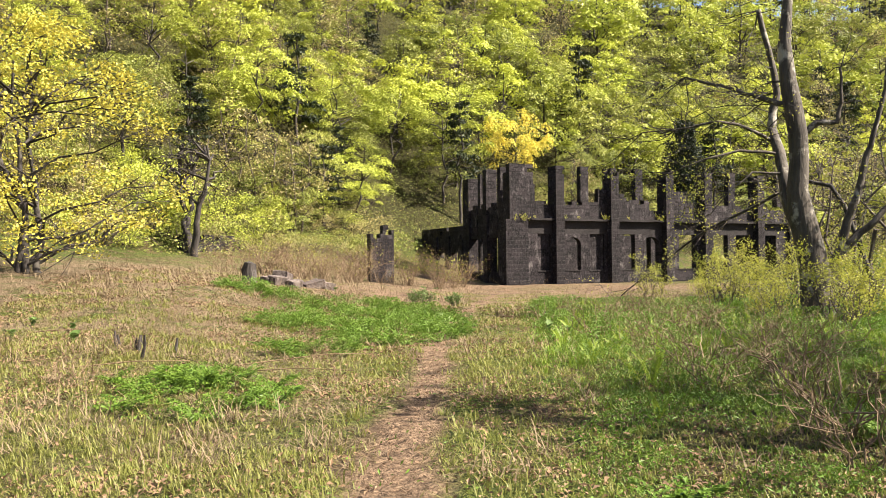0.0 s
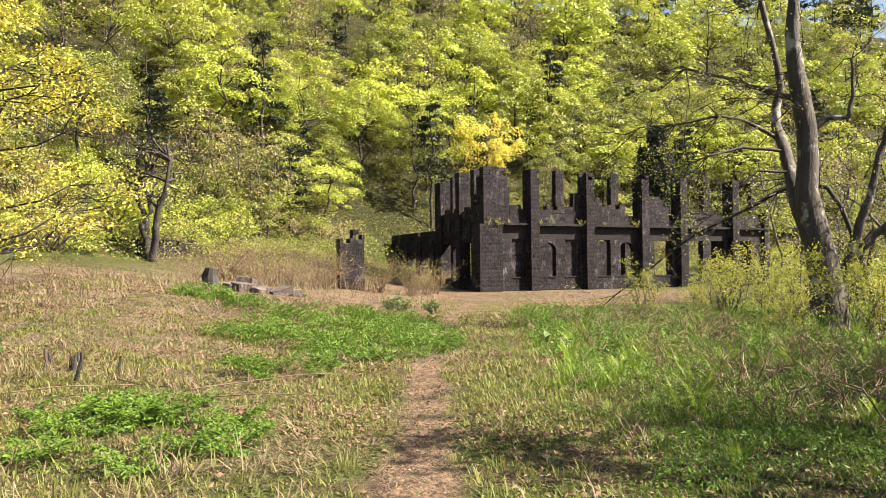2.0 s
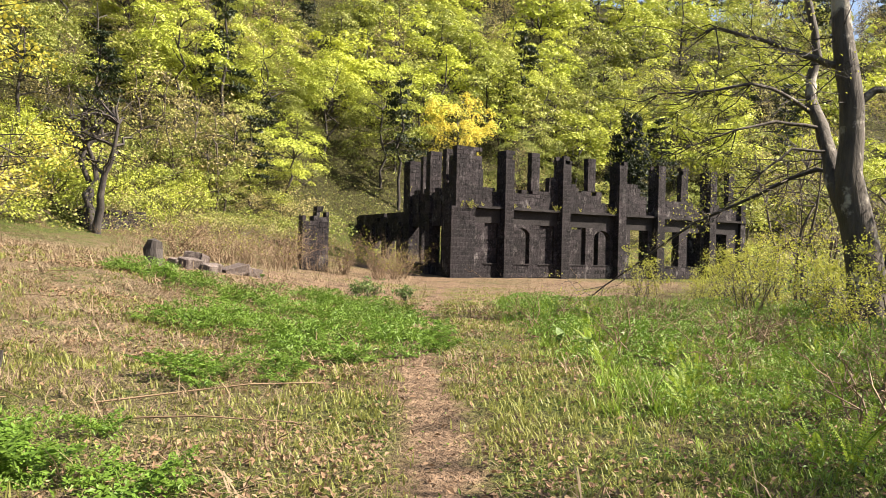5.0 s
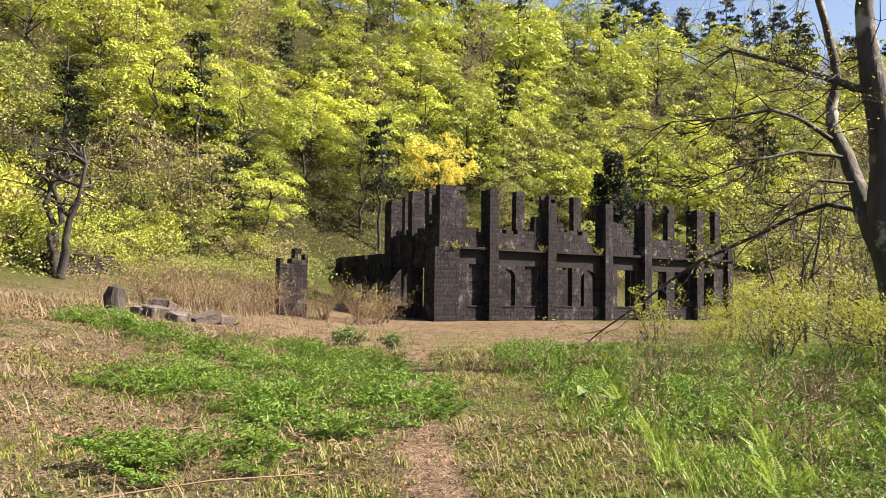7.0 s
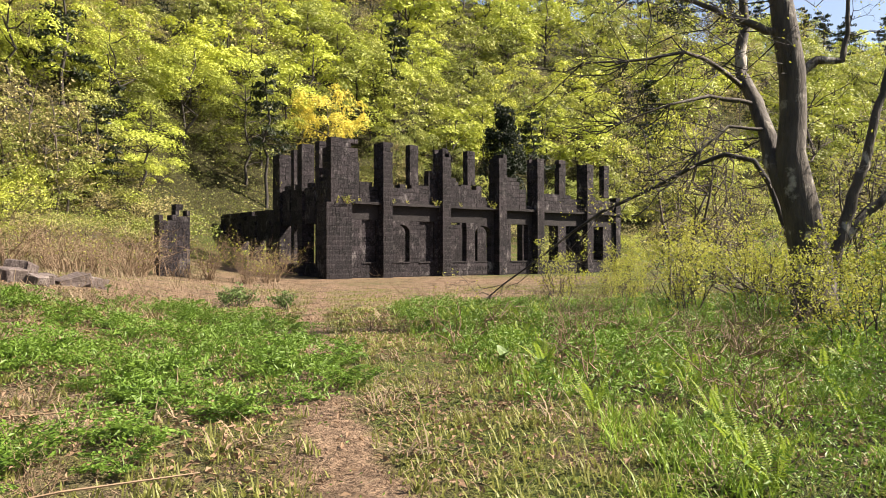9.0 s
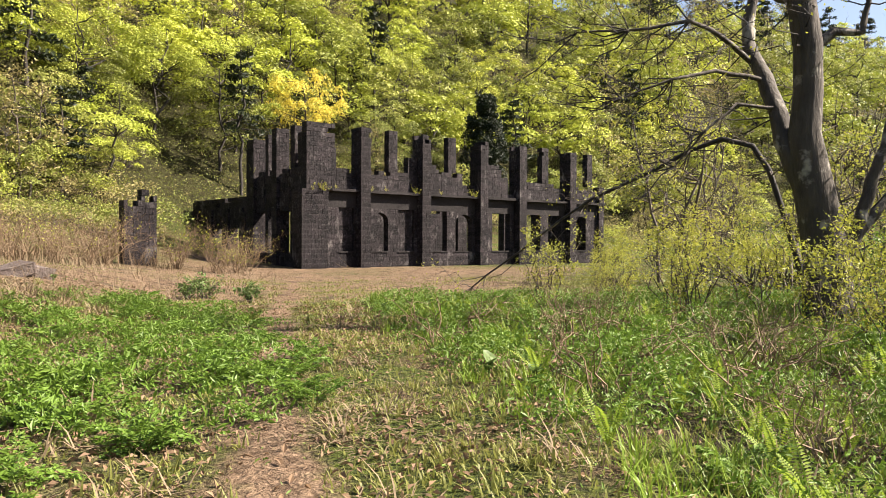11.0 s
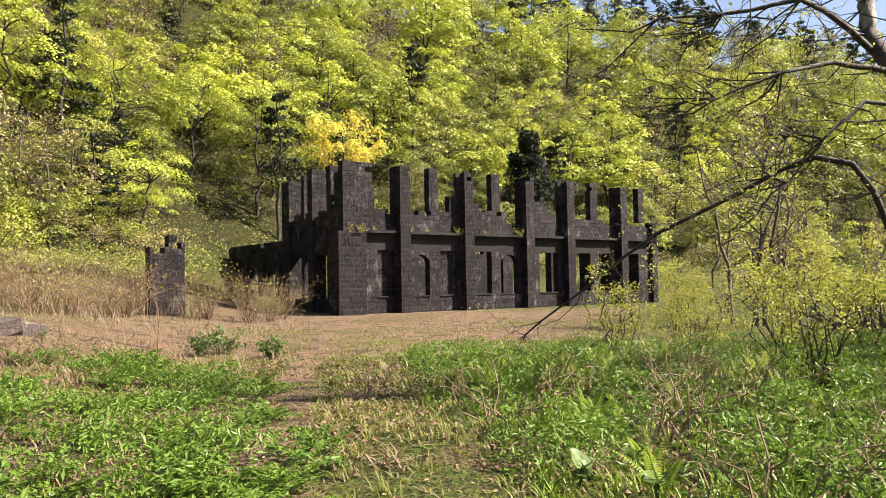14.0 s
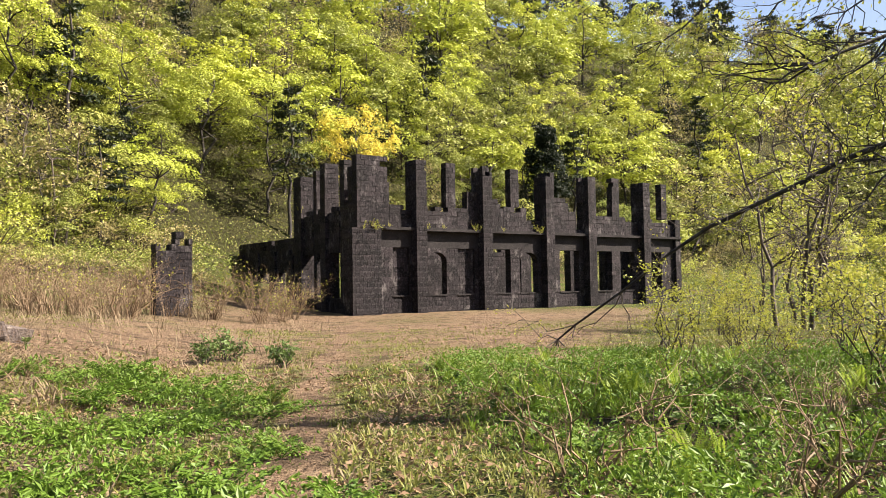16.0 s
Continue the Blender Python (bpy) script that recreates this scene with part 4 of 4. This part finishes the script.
def sow():
    rng = np.random.default_rng(31)
    # short turf, thick in some places and worn away in others
    ms = Mesh()
    x, y, f, l = scatter(rng, 520000, 3.0, 46, -18, 18, 1.45)
    p = (0.12 + 0.88 * smooth(0.14, 0.4, patchy(x, y, 1.1, 0.4) * patchy(x, y, 2.9, 1.0))) * (1 - bare(x, y)) * (1 - 0.7 * smooth(3, 8, l) * smooth(14, 26, f)) * (1 - 0.6 * lush(f, l, x, y)) + 0.35 * (1 - smooth(12, 18, f)) * (1 - smooth(0.0, 0.35, bare(x, y)))
    ok = rng.random(len(x)) < p
    x, y, f = x[ok], y[ok], f[ok]
    blades(ms, x, y, 0.05 + 0.06 * patchy(x, y, 0.7, 2.0), 0.006 + 0.0007 * f, rng, 0.6)
    # taller tufts that stand out of it
    tx, ty = tufts(rng, 9000, 3.5, 32, -17, 15, lambda x, y, f, l: (0.15 + 0.5 * patchy(x, y, 1.7, 2.4) ** 2) * (1 - bare(x, y)) * (1 - 0.6 * smooth(4, 9, l)), 16, 0.045)
    tf, _ = along(tx, ty)
    blades(ms, tx, ty, 0.10 + 0.07 * patchy(tx, ty, 0.9, 0.3), 0.007 + 0.0006 * tf, rng, 0.5)
    tagged(new("meadow_grass", ms.make("meadow_grass", grass_green)), "short green spring grass on the meadow", "grass", kind="stuff")
    # long bright tufts among the herbs beside the path
    ms = Mesh()
    tx, ty = tufts(rng, 5200, 5, 31, -17, -0.5, lambda x, y, f, l: lush(f, l, x, y) * (0.1 + 0.9 * smooth(0.35, 0.75, patchy(x, y, 1.6, 3.3))), 26, 0.06)
    tf, _ = along(tx, ty)
    blades(ms, tx, ty, (0.10 + 0.13 * smooth(7, 15, tf)) * (0.6 + 0.8 * patchy(tx, ty, 0.9, 0.3)), 0.005 + 0.0006 * tf, rng, 0.55)
    tagged(new("tall_grass", ms.make("tall_grass", grass_tall)), "long bright green grass in tufts among the herbs", "grass", kind="stuff")
    ms = Mesh()
    x, y, f, l = scatter(rng, 260000, 3.0, 44, -18, 24, 1.45)
    leftp = smooth(-0.6, 1.2, l)
    p = (0.2 + 0.5 * leftp) * (0.04 + 1.2 * smooth(0.1, 0.5, patchy(x, y, 0.8, 3.1) * patchy(x, y, 2.1, 0.2))) * (1 - 0.93 * smooth(0.1, 0.6, bare(x, y))) * (1 - 0.8 * clump(f, l)) * (1 - 0.8 * lush(f, l, x, y)) * (0.5 + 0.5 * smooth(-0.5, 0.8, l))
    ok = rng.random(len(x)) < p
    x, y, f = x[ok], y[ok], f[ok]
    blades(ms, x, y, 0.13 + 0.005 * f, 0.003 + 0.0005 * f, rng, 1.4, 0.015, 1.15)
    # heaps of matted straw, and brown stalks broken down among the herbs
    tx, ty = tufts(rng, 900, 6, 34, -14, 16, lambda x, y, f, l: (0.2 + 0.5 * patchy(x, y, 0.6, 1.2)) * (0.3 + 0.7 * smooth(-0.5, 1, l)) * (1 - smooth(0.05, 0.3, bare(x, y))), 34, 0.13)
    tf, _ = along(tx, ty)
    blades(ms, tx, ty, 0.28, 0.006 + 0.0006 * tf, rng, 1.0, 0.04, 0.5)
    tagged(new("dry_grass", ms.make("dry_grass", grass_dry)), "flattened straw-coloured dead grass of last year", "grass", kind="stuff")
    # curled brown leaves fallen over everything
    ms = Mesh()
    x, y, f, l = scatter(rng, 90000, 3.0, 32, -16, 16, 1.5)
    ok = rng.random(len(x)) < (0.15 + 0.85 * smooth(0.3, 0.7, patchy(x, y, 1.0, 5.0))) * (1 - 0.85 * smooth(0.1, 0.6, bare(x, y)))
    x, y, f = x[ok], y[ok], f[ok]
    leaves(ms, np.stack([x, y, land(x, y) + 0.012 + 0.02 * rng.random(len(x))], axis=1), 0.022 + 0.0008 * f[:, None], rng, 0.6, 0.55, 0.35)
    tagged(new("leaf_litter", ms.make("leaf_litter", litter_leaf)), "curled brown dead leaves lying on the meadow", "leaves", kind="stuff")
    # low herbs: small leaves at many heights, in hummocks with dark gaps
    ms = Mesh()
    x, y, f, l = scatter(rng, 640000, 3.5, 32, -17, 13, 1.25)
    hum = smooth(0.28, 0.7, 0.55 * patchy(x, y, 1.9, 1.9) + 0.45 * patchy(x, y, 4.3, 0.6))
    thick = np.maximum(lush(f, l, x, y) * hum, clump(f, l) * smooth(0.2, 0.7, patchy(x, y, 2.8, 0.9)) * 0.8)
    ok = rng.random(len(x)) < np.maximum(thick, 0.012)
    x, y, f, l, thick = x[ok], y[ok], f[ok], l[ok], thick[ok]
    z = land(x, y) + (1 - rng.random(len(x)) ** 2) * (0.03 + 0.44 * thick * (0.35 + 0.65 * smooth(8, 16, f)))
    c = np.stack([x, y, z], axis=1)
    near = f < 15
    big = rng.random(len(f)) < 0.4
    leaves(ms, c[near & ~big], 0.015, rng, 0.35, 0.45)
    leaves(ms, c[near & big], 0.028, rng, 0.4, 0.3)
    leaves(ms, c[~near & ~big], 0.024, rng, 0.35, 0.45)
    leaves(ms, c[~near & big], 0.046, rng, 0.4, 0.3)
    tagged(new("herb_layer", ms.make("herb_layer", leaf_herb)), "thick layer of small-leaved green herbs", "herbs", kind="stuff")


sow()


def frond_mesh(rng, length, pairs, width, mat, arch=0.6):
    """One feathered frond that rises from the origin and arches along x."""
    ms = Mesh()
    s = np.linspace(0.12, 1, pairs)
    px = length * (s * 0.35 + arch * 0.5 * s ** 2)
    pz = length * (s * 0.95 - 0.35 * arch * s ** 2.5)
    for sgn in (-1, 1):
        w = width * np.sin(np.pi * np.clip(s * 0.86 + 0.14, 0, 1)) ** 0.7 * rng.uniform(0.85, 1.15, pairs)
        a = np.stack([px, np.zeros(pairs), pz], axis=1)
        tip = a + np.stack([0.25 * w, sgn * w, 0.12 * w - 0.05 * w], axis=1)
        g = length / pairs * 0.62
        up = np.stack([np.full(pairs, g * 0.5), np.zeros(pairs), np.full(pairs, g * 0.8)], axis=1)
        m1, m2 = a * 0.45 + tip * 0.55 + up * 0.9, a * 0.45 + tip * 0.55 - up * 0.3
        v = np.stack([a, m2, tip, m1], axis=1).reshape(-1, 3)
        ms.add(v, np.arange(pairs * 4).reshape(-1, 4))
    t = np.linspace(0, 1, 5)
    tube(ms, np.stack([length * (t * 0.35 + arch * 0.5 * t ** 2), 0 * t, length * (t * 0.95 - 0.35 * arch * t ** 2.5)], axis=1), np.linspace(0.006, 0.002, 5), 3)
    return ms.make("frond", mat)


def feather_mesh(rng, length, mat):
    """A finely divided leaf: leaflets on side stalks."""
    ms = Mesh()
    cs = []
    for s in np.linspace(0.3, 1, 8):
        w = 0.42 * length * (1.15 - s)
        for sgn in (-1, 1):
            for u in np.linspace(0.12, 1, 6):
                cs.append((length * (0.55 * s + 0.25 * s * s) + 0.3 * w * u, sgn * w * u, length * (0.75 * s - 0.35 * s * s) - 0.12 * w * u))
    leaves(ms, np.array(cs) + rng.normal(0, 0.01, (len(cs), 3)), 0.021, rng, 0.75, 0.55)
    t = np.linspace(0, 1, 4)
    tube(ms, np.stack([length * (0.55 * t + 0.25 * t * t), 0 * t, length * (0.75 * t - 0.35 * t * t)], axis=1), np.linspace(0.006, 0.002, 4), 3)
    return ms.make("leaf", mat)


def broad_mesh(rng, size, mat):
    """A big rounded leaf on a stalk, cupped and wavy."""
    ms = Mesh()
    n = 10
    h = size * 1.5
    t = np.linspace(0, 1, 4)
    tube(ms, np.stack([0.35 * size * t, 0 * t, h * t], axis=1), np.linspace(0.009, 0.006, 4), 4)
    a = np.linspace(0.25, 2 * np.pi - 0.25, n) + np.pi
    rad = size * (0.62 + 0.12 * np.cos(3 * a) + rng.uniform(-0.05, 0.05, n))
    for r0, r1, z0, z1 in ((0.02, 0.55, 0.0, -0.03), (0.55, 1.0, -0.03, 0.05)):
        p0 = np.stack([0.35 * size + r0 * rad * np.cos(a), r0 * rad * np.sin(a), h + size * (z0 + 0.3 * r0 * np.cos(a)) + 0 * a], axis=1)
        p1 = np.stack([0.35 * size + r1 * rad * np.cos(a), r1 * rad * np.sin(a), h + size * (z1 + 0.3 * r1 * np.cos(a)) + size * rng.uniform(-0.05, 0.05, n)], axis=1)
        v = np.concatenate([p0, p1])
        ms.add(v, [(i, i + 1, n + i + 1, n + i) for i in range(n - 1)])
    return ms.make("leaf", mat, True)


def plant_herbs():
    rng = np.random.default_rng(41)

    def proto(name, meshes, count, piece, label, category, group, tilt):
        t = thing(name, (0, 0, 0), label, category, group)
        for k in range(count):
            ob = part(piece, meshes[k % len(meshes)], t)
            ob.rotation_euler = (0, rng.uniform(-tilt, tilt), 6.283 * k / count + rng.uniform(-0.4, 0.4))
            sc = rng.uniform(0.7, 1.15)
            ob.scale = (sc, sc, sc)
        return t

    ferns = [proto("fern", [frond_mesh(rng, 0.42, 22, 0.05, leaf_fern, a) for a in (0.2, 0.45, 0.7)], 6, "frond", "bright green upright fern in the herbs", "fern", "ferns beside the path", 0.12) for _ in range(2)]
    feath = [proto("feathery_herb", [feather_mesh(rng, 0.36, leaf_herb) for _ in range(3)], 6, "leaf", "bright green feathery-leaved herb clump", "herb", "feathery herbs beside the path", 0.25) for _ in range(2)]
    broad = [proto("butterbur", [broad_mesh(rng, s, leaf_broad) for s in (0.10, 0.085, 0.12)], 5, "leaf", "broad-leaved pale green plant in the herbs", "plant", "broad-leaved plants", 0.3) for _ in range(2)]

    def spread(protos, spots, lo, hi):
        for k, (f, l) in enumerate(spots):
            x, y = place(f, l)
            m = pose(x, y, float(land(x, y)) - 0.01, rng.uniform(-8, 8), rng.uniform(-8, 8), rng.uniform(0, 360))
            ob = protos[k] if k < len(protos) else copy_thing(protos[k % len(protos)], m)
            ob.matrix_basis = m
            s = rng.uniform(lo, hi)
            ob.scale = (s, s, s * rng.uniform(0.9, 1.2))
    spots = []
    while len(spots) < 280:
        f, l = rng.uniform(7.5, 29), rng.uniform(-11, -0.6)
        x, y = place(f, l)
        if rng.random() < float(lush(f, l, x, y)) * float(patchy(x, y, 1.3, 0.3)) ** 0.7:
            spots.append((f, l))
    spread(ferns, spots, 0.6, 1.15)
    spots = []
    for cf, cl, r in CLUMPS:
        for _ in range(int(11 * r)):
            a, d = rng.uniform(0, 6.28), r * math.sqrt(rng.random())
            spots.append((cf + d * math.cos(a), cl + d * math.sin(a)))
    while len(spots) < 190:
        f, l = rng.uniform(5, 27), rng.uniform(-9, -1.0)
        spots.append((f, l))
    spread(feath, spots, 0.8, 1.4)
    spots = []
    while len(spots) < 110:
        f, l = rng.uniform(17, 28), rng.uniform(-9, -0.8)
        x, y = place(f, l)
        if rng.random() < float(lush(f, l, x, y)):
            spots.append((f, l))
    for f, l in [(11.5, 8.0), (12.2, 8.6), (12.8, 7.4), (13.4, 8.9), (10.6, 7.6), (11.0, 8.9), (14.2, 8.2), (13.0, 9.8), (12.0, 9.4), (14.8, 9.4), (33.2, 3.0), (33.6, 2.6), (32.9, 2.7), (34.5, 4.2), (34.2, 3.8), (28.5, 6.4), (29.4, 7.3), (27.6, 7.9)]:
        spots.append((f, l))
    spread(broad, spots, 0.7, 1.15)


plant_herbs()


def shrub(rng, height, spread, nleaf, leafm, label, size=0.03, stems=9, stemm=None, thick=0.016):
    t = thing("shrub", (0, 0, 0), label, "shrub")
    tips = []
    for k in range(stems):
        ms = Mesh()
        a, r = rng.uniform(0, 6.28), spread * rng.uniform(0.3, 1.0)
        q = np.array((r * math.cos(a), r * math.sin(a), height * rng.uniform(0.6, 1.0)))
        pts = bend((0.08 * math.cos(a), 0.08 * math.sin(a), -0.1), q, rng, 0.22, 8, 0.12 * height)
        tube(ms, pts, np.linspace(thick, thick * 0.25, 8), 4)
        tips.extend(pts[3:])
        twigs(ms, tips, rng, pts[2:], 4, 0.5 * spread, thick * 0.35, (q - pts[0]) / np.linalg.norm(q) * 0.7, 1)
        part("stem", ms.make("stem", stemm or bark_twig), t)
    tips = np.array(tips)
    if nleaf:
        lv = Mesh()
        leaves(lv, tips[rng.integers(0, len(tips), nleaf)] + rng.normal(0, 0.06, (nleaf, 3)), size, rng, 0.4, 0.5)
        part("foliage", lv.make("foliage", leafm), t)
    return t


def plant_shrubs():
    rng = np.random.default_rng(43)

    def put(t, x, y, s=1.0):
        t.matrix_basis = pose(x, y, float(land(x, y)) - 0.02, 0, 0, rng.uniform(0, 360))
        t.scale = (s, s, s)
    fresh = [shrub(rng, 1.7, 0.9, 1500, leaf_golden, "yellow-green shrub with thin arching stems") for _ in range(3)]
    spots = [(-10.6, -36.3), (-8.6, -29.6), (-11.6, -37.6), (-7.6, -32.4), (-12.3, -36.0), (-9.6, -31.6), (-6.6, -27.4), (-12.8, -38.6), (-11.2, -33.2), (-5.2, -29.0), (-8.2, -36.4), (-10.2, -38.6), (-3.4, -25.6), (-13.6, -37.2), (-7.0, -34.6), (-0.5, -23.0), (-9.8, -28.4)]
    for k, (x, y) in enumerate(spots):
        put(fresh[k] if k < 3 else copy_thing(fresh[k % 3], pose(0, 0, 0)), x, y, rng.uniform(0.65, 1.15))
    dead = [shrub(rng, 0.75, 0.9, 0, None, "dead pale bramble canes in a tangle", stems=12, stemm=cane, thick=0.011) for _ in range(2)]
    spots = [(-20.6, -44.7), (-19.6, -43.6), (-18.6, -42.2), (-17.2, -41.4), (-21.4, -45.6), (-16.2, -39.4), (-14.8, -38.6), (-18.9, -44.8), (-17.4, -36.2), (-15.6, -34.0), (-12.9, -31.6), (-14.4, -36.3), (-19.0, -41.0), (-18.0, -38.6), (-16.8, -37.4), (-15.2, -36.4), (-20.0, -42.4), (-13.8, -33.4), (-16.4, -32.6), (-22.6, -30.6), (-20.2, -27.2), (-19.0, -24.0), (-10.9, -3.7), (-10.1, -3.6)]
    for k, (x, y) in enumerate(spots):
        put(dead[k] if k < 2 else copy_thing(dead[k % 2], pose(0, 0, 0)), x, y, rng.uniform(0.8, 1.25))
    for f, l in ((14.0, 5.2), (16.2, 7.0), (13.0, 3.2), (10.8, 2.4), (18.4, 8.0), (20.5, 6.4), (9.6, 5.6), (15.4, 9.2), (22.8, 9.6), (12.2, 6.2), (24.5, 6.8)):
        put(copy_thing(dead[rng.integers(2)], pose(0, 0, 0)), *place(f, l), rng.uniform(0.35, 0.65))
    for k, (x, y) in enumerate([(-18.2, -5.0), (-16.4, -6.2), (-15.2, -2.4), (-13.2, -5.8), (-17.4, -1.2), (-19.4, -3.2), (-12.4, -2.0), (-20.6, -5.6), (-14.2, -7.4), (-10.2, 1.5)]):
        put(copy_thing(dead[k % 2], pose(0, 0, 0)), x, y, rng.uniform(1.8, 2.6))
    big = [shrub(rng, 1.6, 1.4, 150, leaf_golden, "tan dry bush with a few green shoots", 0.05, 26, cane) for _ in range(2)]
    for k, (x, y) in enumerate([(-7.2, -4.6), (-5.6, -3.2), (-9.0, -3.8), (-4.2, -1.6), (-12.6, -4.6), (-14.5, -4.0), (-16.2, -3.2), (-14.0, -1.0), (-17.8, -2.4)]):
        put(big[k] if k < 2 else copy_thing(big[k % 2], pose(0, 0, 0)), x, y, rng.uniform(1.0, 1.4))
    low = [shrub(rng, 0.5, 0.35, 420, leaf_broad, "small leafy bush at the edge of the yard", 0.045, 8) for _ in range(1)]
    for k, (x, y) in enumerate([(-13.8, -21.3), (-14.6, -20.3), (-15.3, -20.8), (-14.2, -22.2)]):
        put(low[0] if k == 0 else copy_thing(low[0], pose(0, 0, 0)), x, y, rng.uniform(0.8, 1.3))


plant_shrubs()


def reeds():
    """Dead reeds and tall dry stalks between the low wall and the pillar."""
    rng = np.random.default_rng(47)
    ms = Mesh()
    n = 2000
    x, y = rng.uniform(-17, -9.5, n), rng.uniform(-6.0, 6.5, n)
    ok = (rng.random(n) < 0.25 + 0.75 * patchy(x, y, 0.7, 1.1)) & (y > -8.5 - 0.35 * (x + 9)) & (y < 7 + 0.3 * x + 5)
    x, y = x[ok], y[ok]
    blades(ms, x, y, 0.6 + 0.9 * patchy(x, y, 1.6, 0.7), 0.022, rng, 0.45)
    tagged(new("dead_reeds", ms.make("dead_reeds", cane)), "tall dead tan reeds and stalks", "reeds", kind="stuff")
    ms = Mesh()
    n = 9000
    x, y = rng.uniform(-30, -4, n), rng.uniform(-26, 0, n)
    f, l = along(x, y)
    ok = (l > 1.5) & (rng.random(n) < patchy(x, y, 0.9, 2.2)) & (l < 16)
    blades(ms, x[ok], y[ok], 0.5, 0.02, rng, 1.0)
    tagged(new("straw", ms.make("straw", grass_dry)), "matted pale straw and broken stalks", "straw", kind="stuff")


reeds()


def rubble():
    rng = np.random.default_rng(53)
    spots = [(-20.95, -21.75, 0.55, 0.42, 0.4), (-20.45, -21.9, 0.5, 0.36, 0.3), (-20.7, -21.3, 0.6, 0.5, 0.55), (-20.2, -21.4, 0.42, 0.4, 0.28), (-21.3, -21.6, 0.36, 0.3, 0.3), (-19.5, -21.2, 0.8, 0.5, 0.3), (-18.9, -20.9, 0.5, 0.4, 0.34), (-20.0, -20.8, 0.4, 0.3, 0.2)]
    for x, y, sx, sy, sz in spots:
        bm = bmesh.new()
        bmesh.ops.create_cube(bm, size=1.0)
        bmesh.ops.bevel(bm, geom=bm.edges[:], offset=0.09, segments=1, affect="EDGES")
        for v in bm.verts:
            v.co = Vector((v.co.x * sx, v.co.y * sy, v.co.z * sz)) + Vector(rng.normal(0, 0.02, 3))
        me = bpy.data.meshes.new("rubble_stone")
        bm.to_mesh(me)
        bm.free()
        me.materials.append(rubble_mat)
        ob = tagged(new("rubble_stone", me), "broken sunlit stone block lying in dry grass", "stone", "fallen stones")
        ob.location, ob.rotation_euler = (x, y, float(land(x, y)) + sz * 0.3), (rng.uniform(-0.25, 0.25), rng.uniform(-0.25, 0.25), rng.uniform(0, 3))
    t = thing("tree_stump", (-22.0, -22.0, float(land(-22.0, -22.0))), "dark broken tree stump in dry grass", "stump")
    ms = Mesh()
    tube(ms, [(0, 0, -0.1), (0.02, 0, 0.15), (0.0, 0.03, 0.45), (0.03, 0.0, 0.68), (0.05, 0.02, 0.74)], [0.34, 0.27, 0.24, 0.2, 0.02], 10, rng, 0.16)
    part("bole", ms.make("bole", bark_dark), t)
    # canes lying on the ground, and the dark stubs of a cut clump
    protos = []
    for k in range(3):
        ms = Mesh()
        ln = (1.6, 2.3, 1.1)[k]
        tube(ms, bend((-ln / 2, 0, 0.03), (ln / 2, 0.1, 0.05), rng, 0.05, 4), np.linspace(0.011, 0.006, 4), 5)
        protos.append(ms.make("dead_cane", cane))
    for k in range(16):
        f, l = rng.uniform(10.5, 17.5), rng.uniform(2.6, 8.5)
        if k > 9:
            f, l = rng.uniform(18, 30), rng.uniform(3, 12)
        x, y = place(f, l)
        ob = tagged(new("dead_cane", protos[k % 3]), "dry brown cane lying on the ground", "stalk", "fallen canes")
        ob.location, ob.rotation_euler = (x, y, float(land(x, y)) + 0.01), (0, rng.uniform(-0.05, 0.05), rng.normal(-0.4, 0.35))
    for k in range(9):
        x, y = -26.2 + rng.normal(0, 0.35), -35.6 + rng.normal(0, 0.3)
        ms = Mesh()
        tube(ms, bend((0, 0, -0.05), (rng.normal(0, 0.06), rng.normal(0, 0.06), rng.uniform(0.15, 0.32)), rng, 0.05, 4), (0.03, 0.028, 0.024, 0.018), 6)
        ob = tagged(new("cane_stub", ms.make("cane_stub", bark_dark)), "dark cut cane stub standing in straw", "stub", "cut cane stubs")
        ob.location = (x, y, float(land(x, y)))


rubble()


def ledge_weeds():
    rng = np.random.default_rng(59)
    proto = None
    for x, y, z, s in ((0.7, 0.1, 4.9, 1.1), (1.3, -0.02, 4.9, 1.3), (1.75, 0.05, 4.88, 1.2), (5.2, 0.32, 5.0, 0.8), (8.7, 0.3, 5.0, 1.0), (9.0, 0.34, 5.0, 0.8), (13.9, 0.3, 5.0, 1.2), (14.2, 0.35, 5.0, 0.9), (11.0, 0.3, 5.0, 0.6), (6.4, 0.32, 5.0, 0.6), (0.3, 7.0, 6.3, 1.0), (2.6, 0.32, 5.0, 0.6)):
        if proto is None:
            proto = thing("ledge_weed", (0, 0, 0), "small pale weed growing on the ruin's ledge", "weed", "weeds on the ledge")
            ms = Mesh()
            tips = []
            for k in range(9):
                q = rng.normal(0, 0.16, 3) + (0, -0.06, 0.2)
                pts = bend((0, 0, -0.03), q, rng, 0.2, 4)
                tube(ms, pts, np.linspace(0.008, 0.003, 4), 3)
                tips.extend(pts[1:])
            part("stem", ms.make("stem", cane), proto)
            lv = Mesh()
            tips = np.array(tips)
            leaves(lv, tips[rng.integers(0, len(tips), 90)] + rng.normal(0, 0.04, (90, 3)), 0.035, rng, 0.3)
            part("foliage", lv.make("foliage", leaf_golden), proto)
            ob = proto
        else:
            ob = copy_thing(proto, pose(0, 0, 0))
        ob.matrix_basis = pose(x, y, z, 0, 0, rng.uniform(-30, 30))
        ob.scale = (s, s, s)


ledge_weeds()
brick_objects()
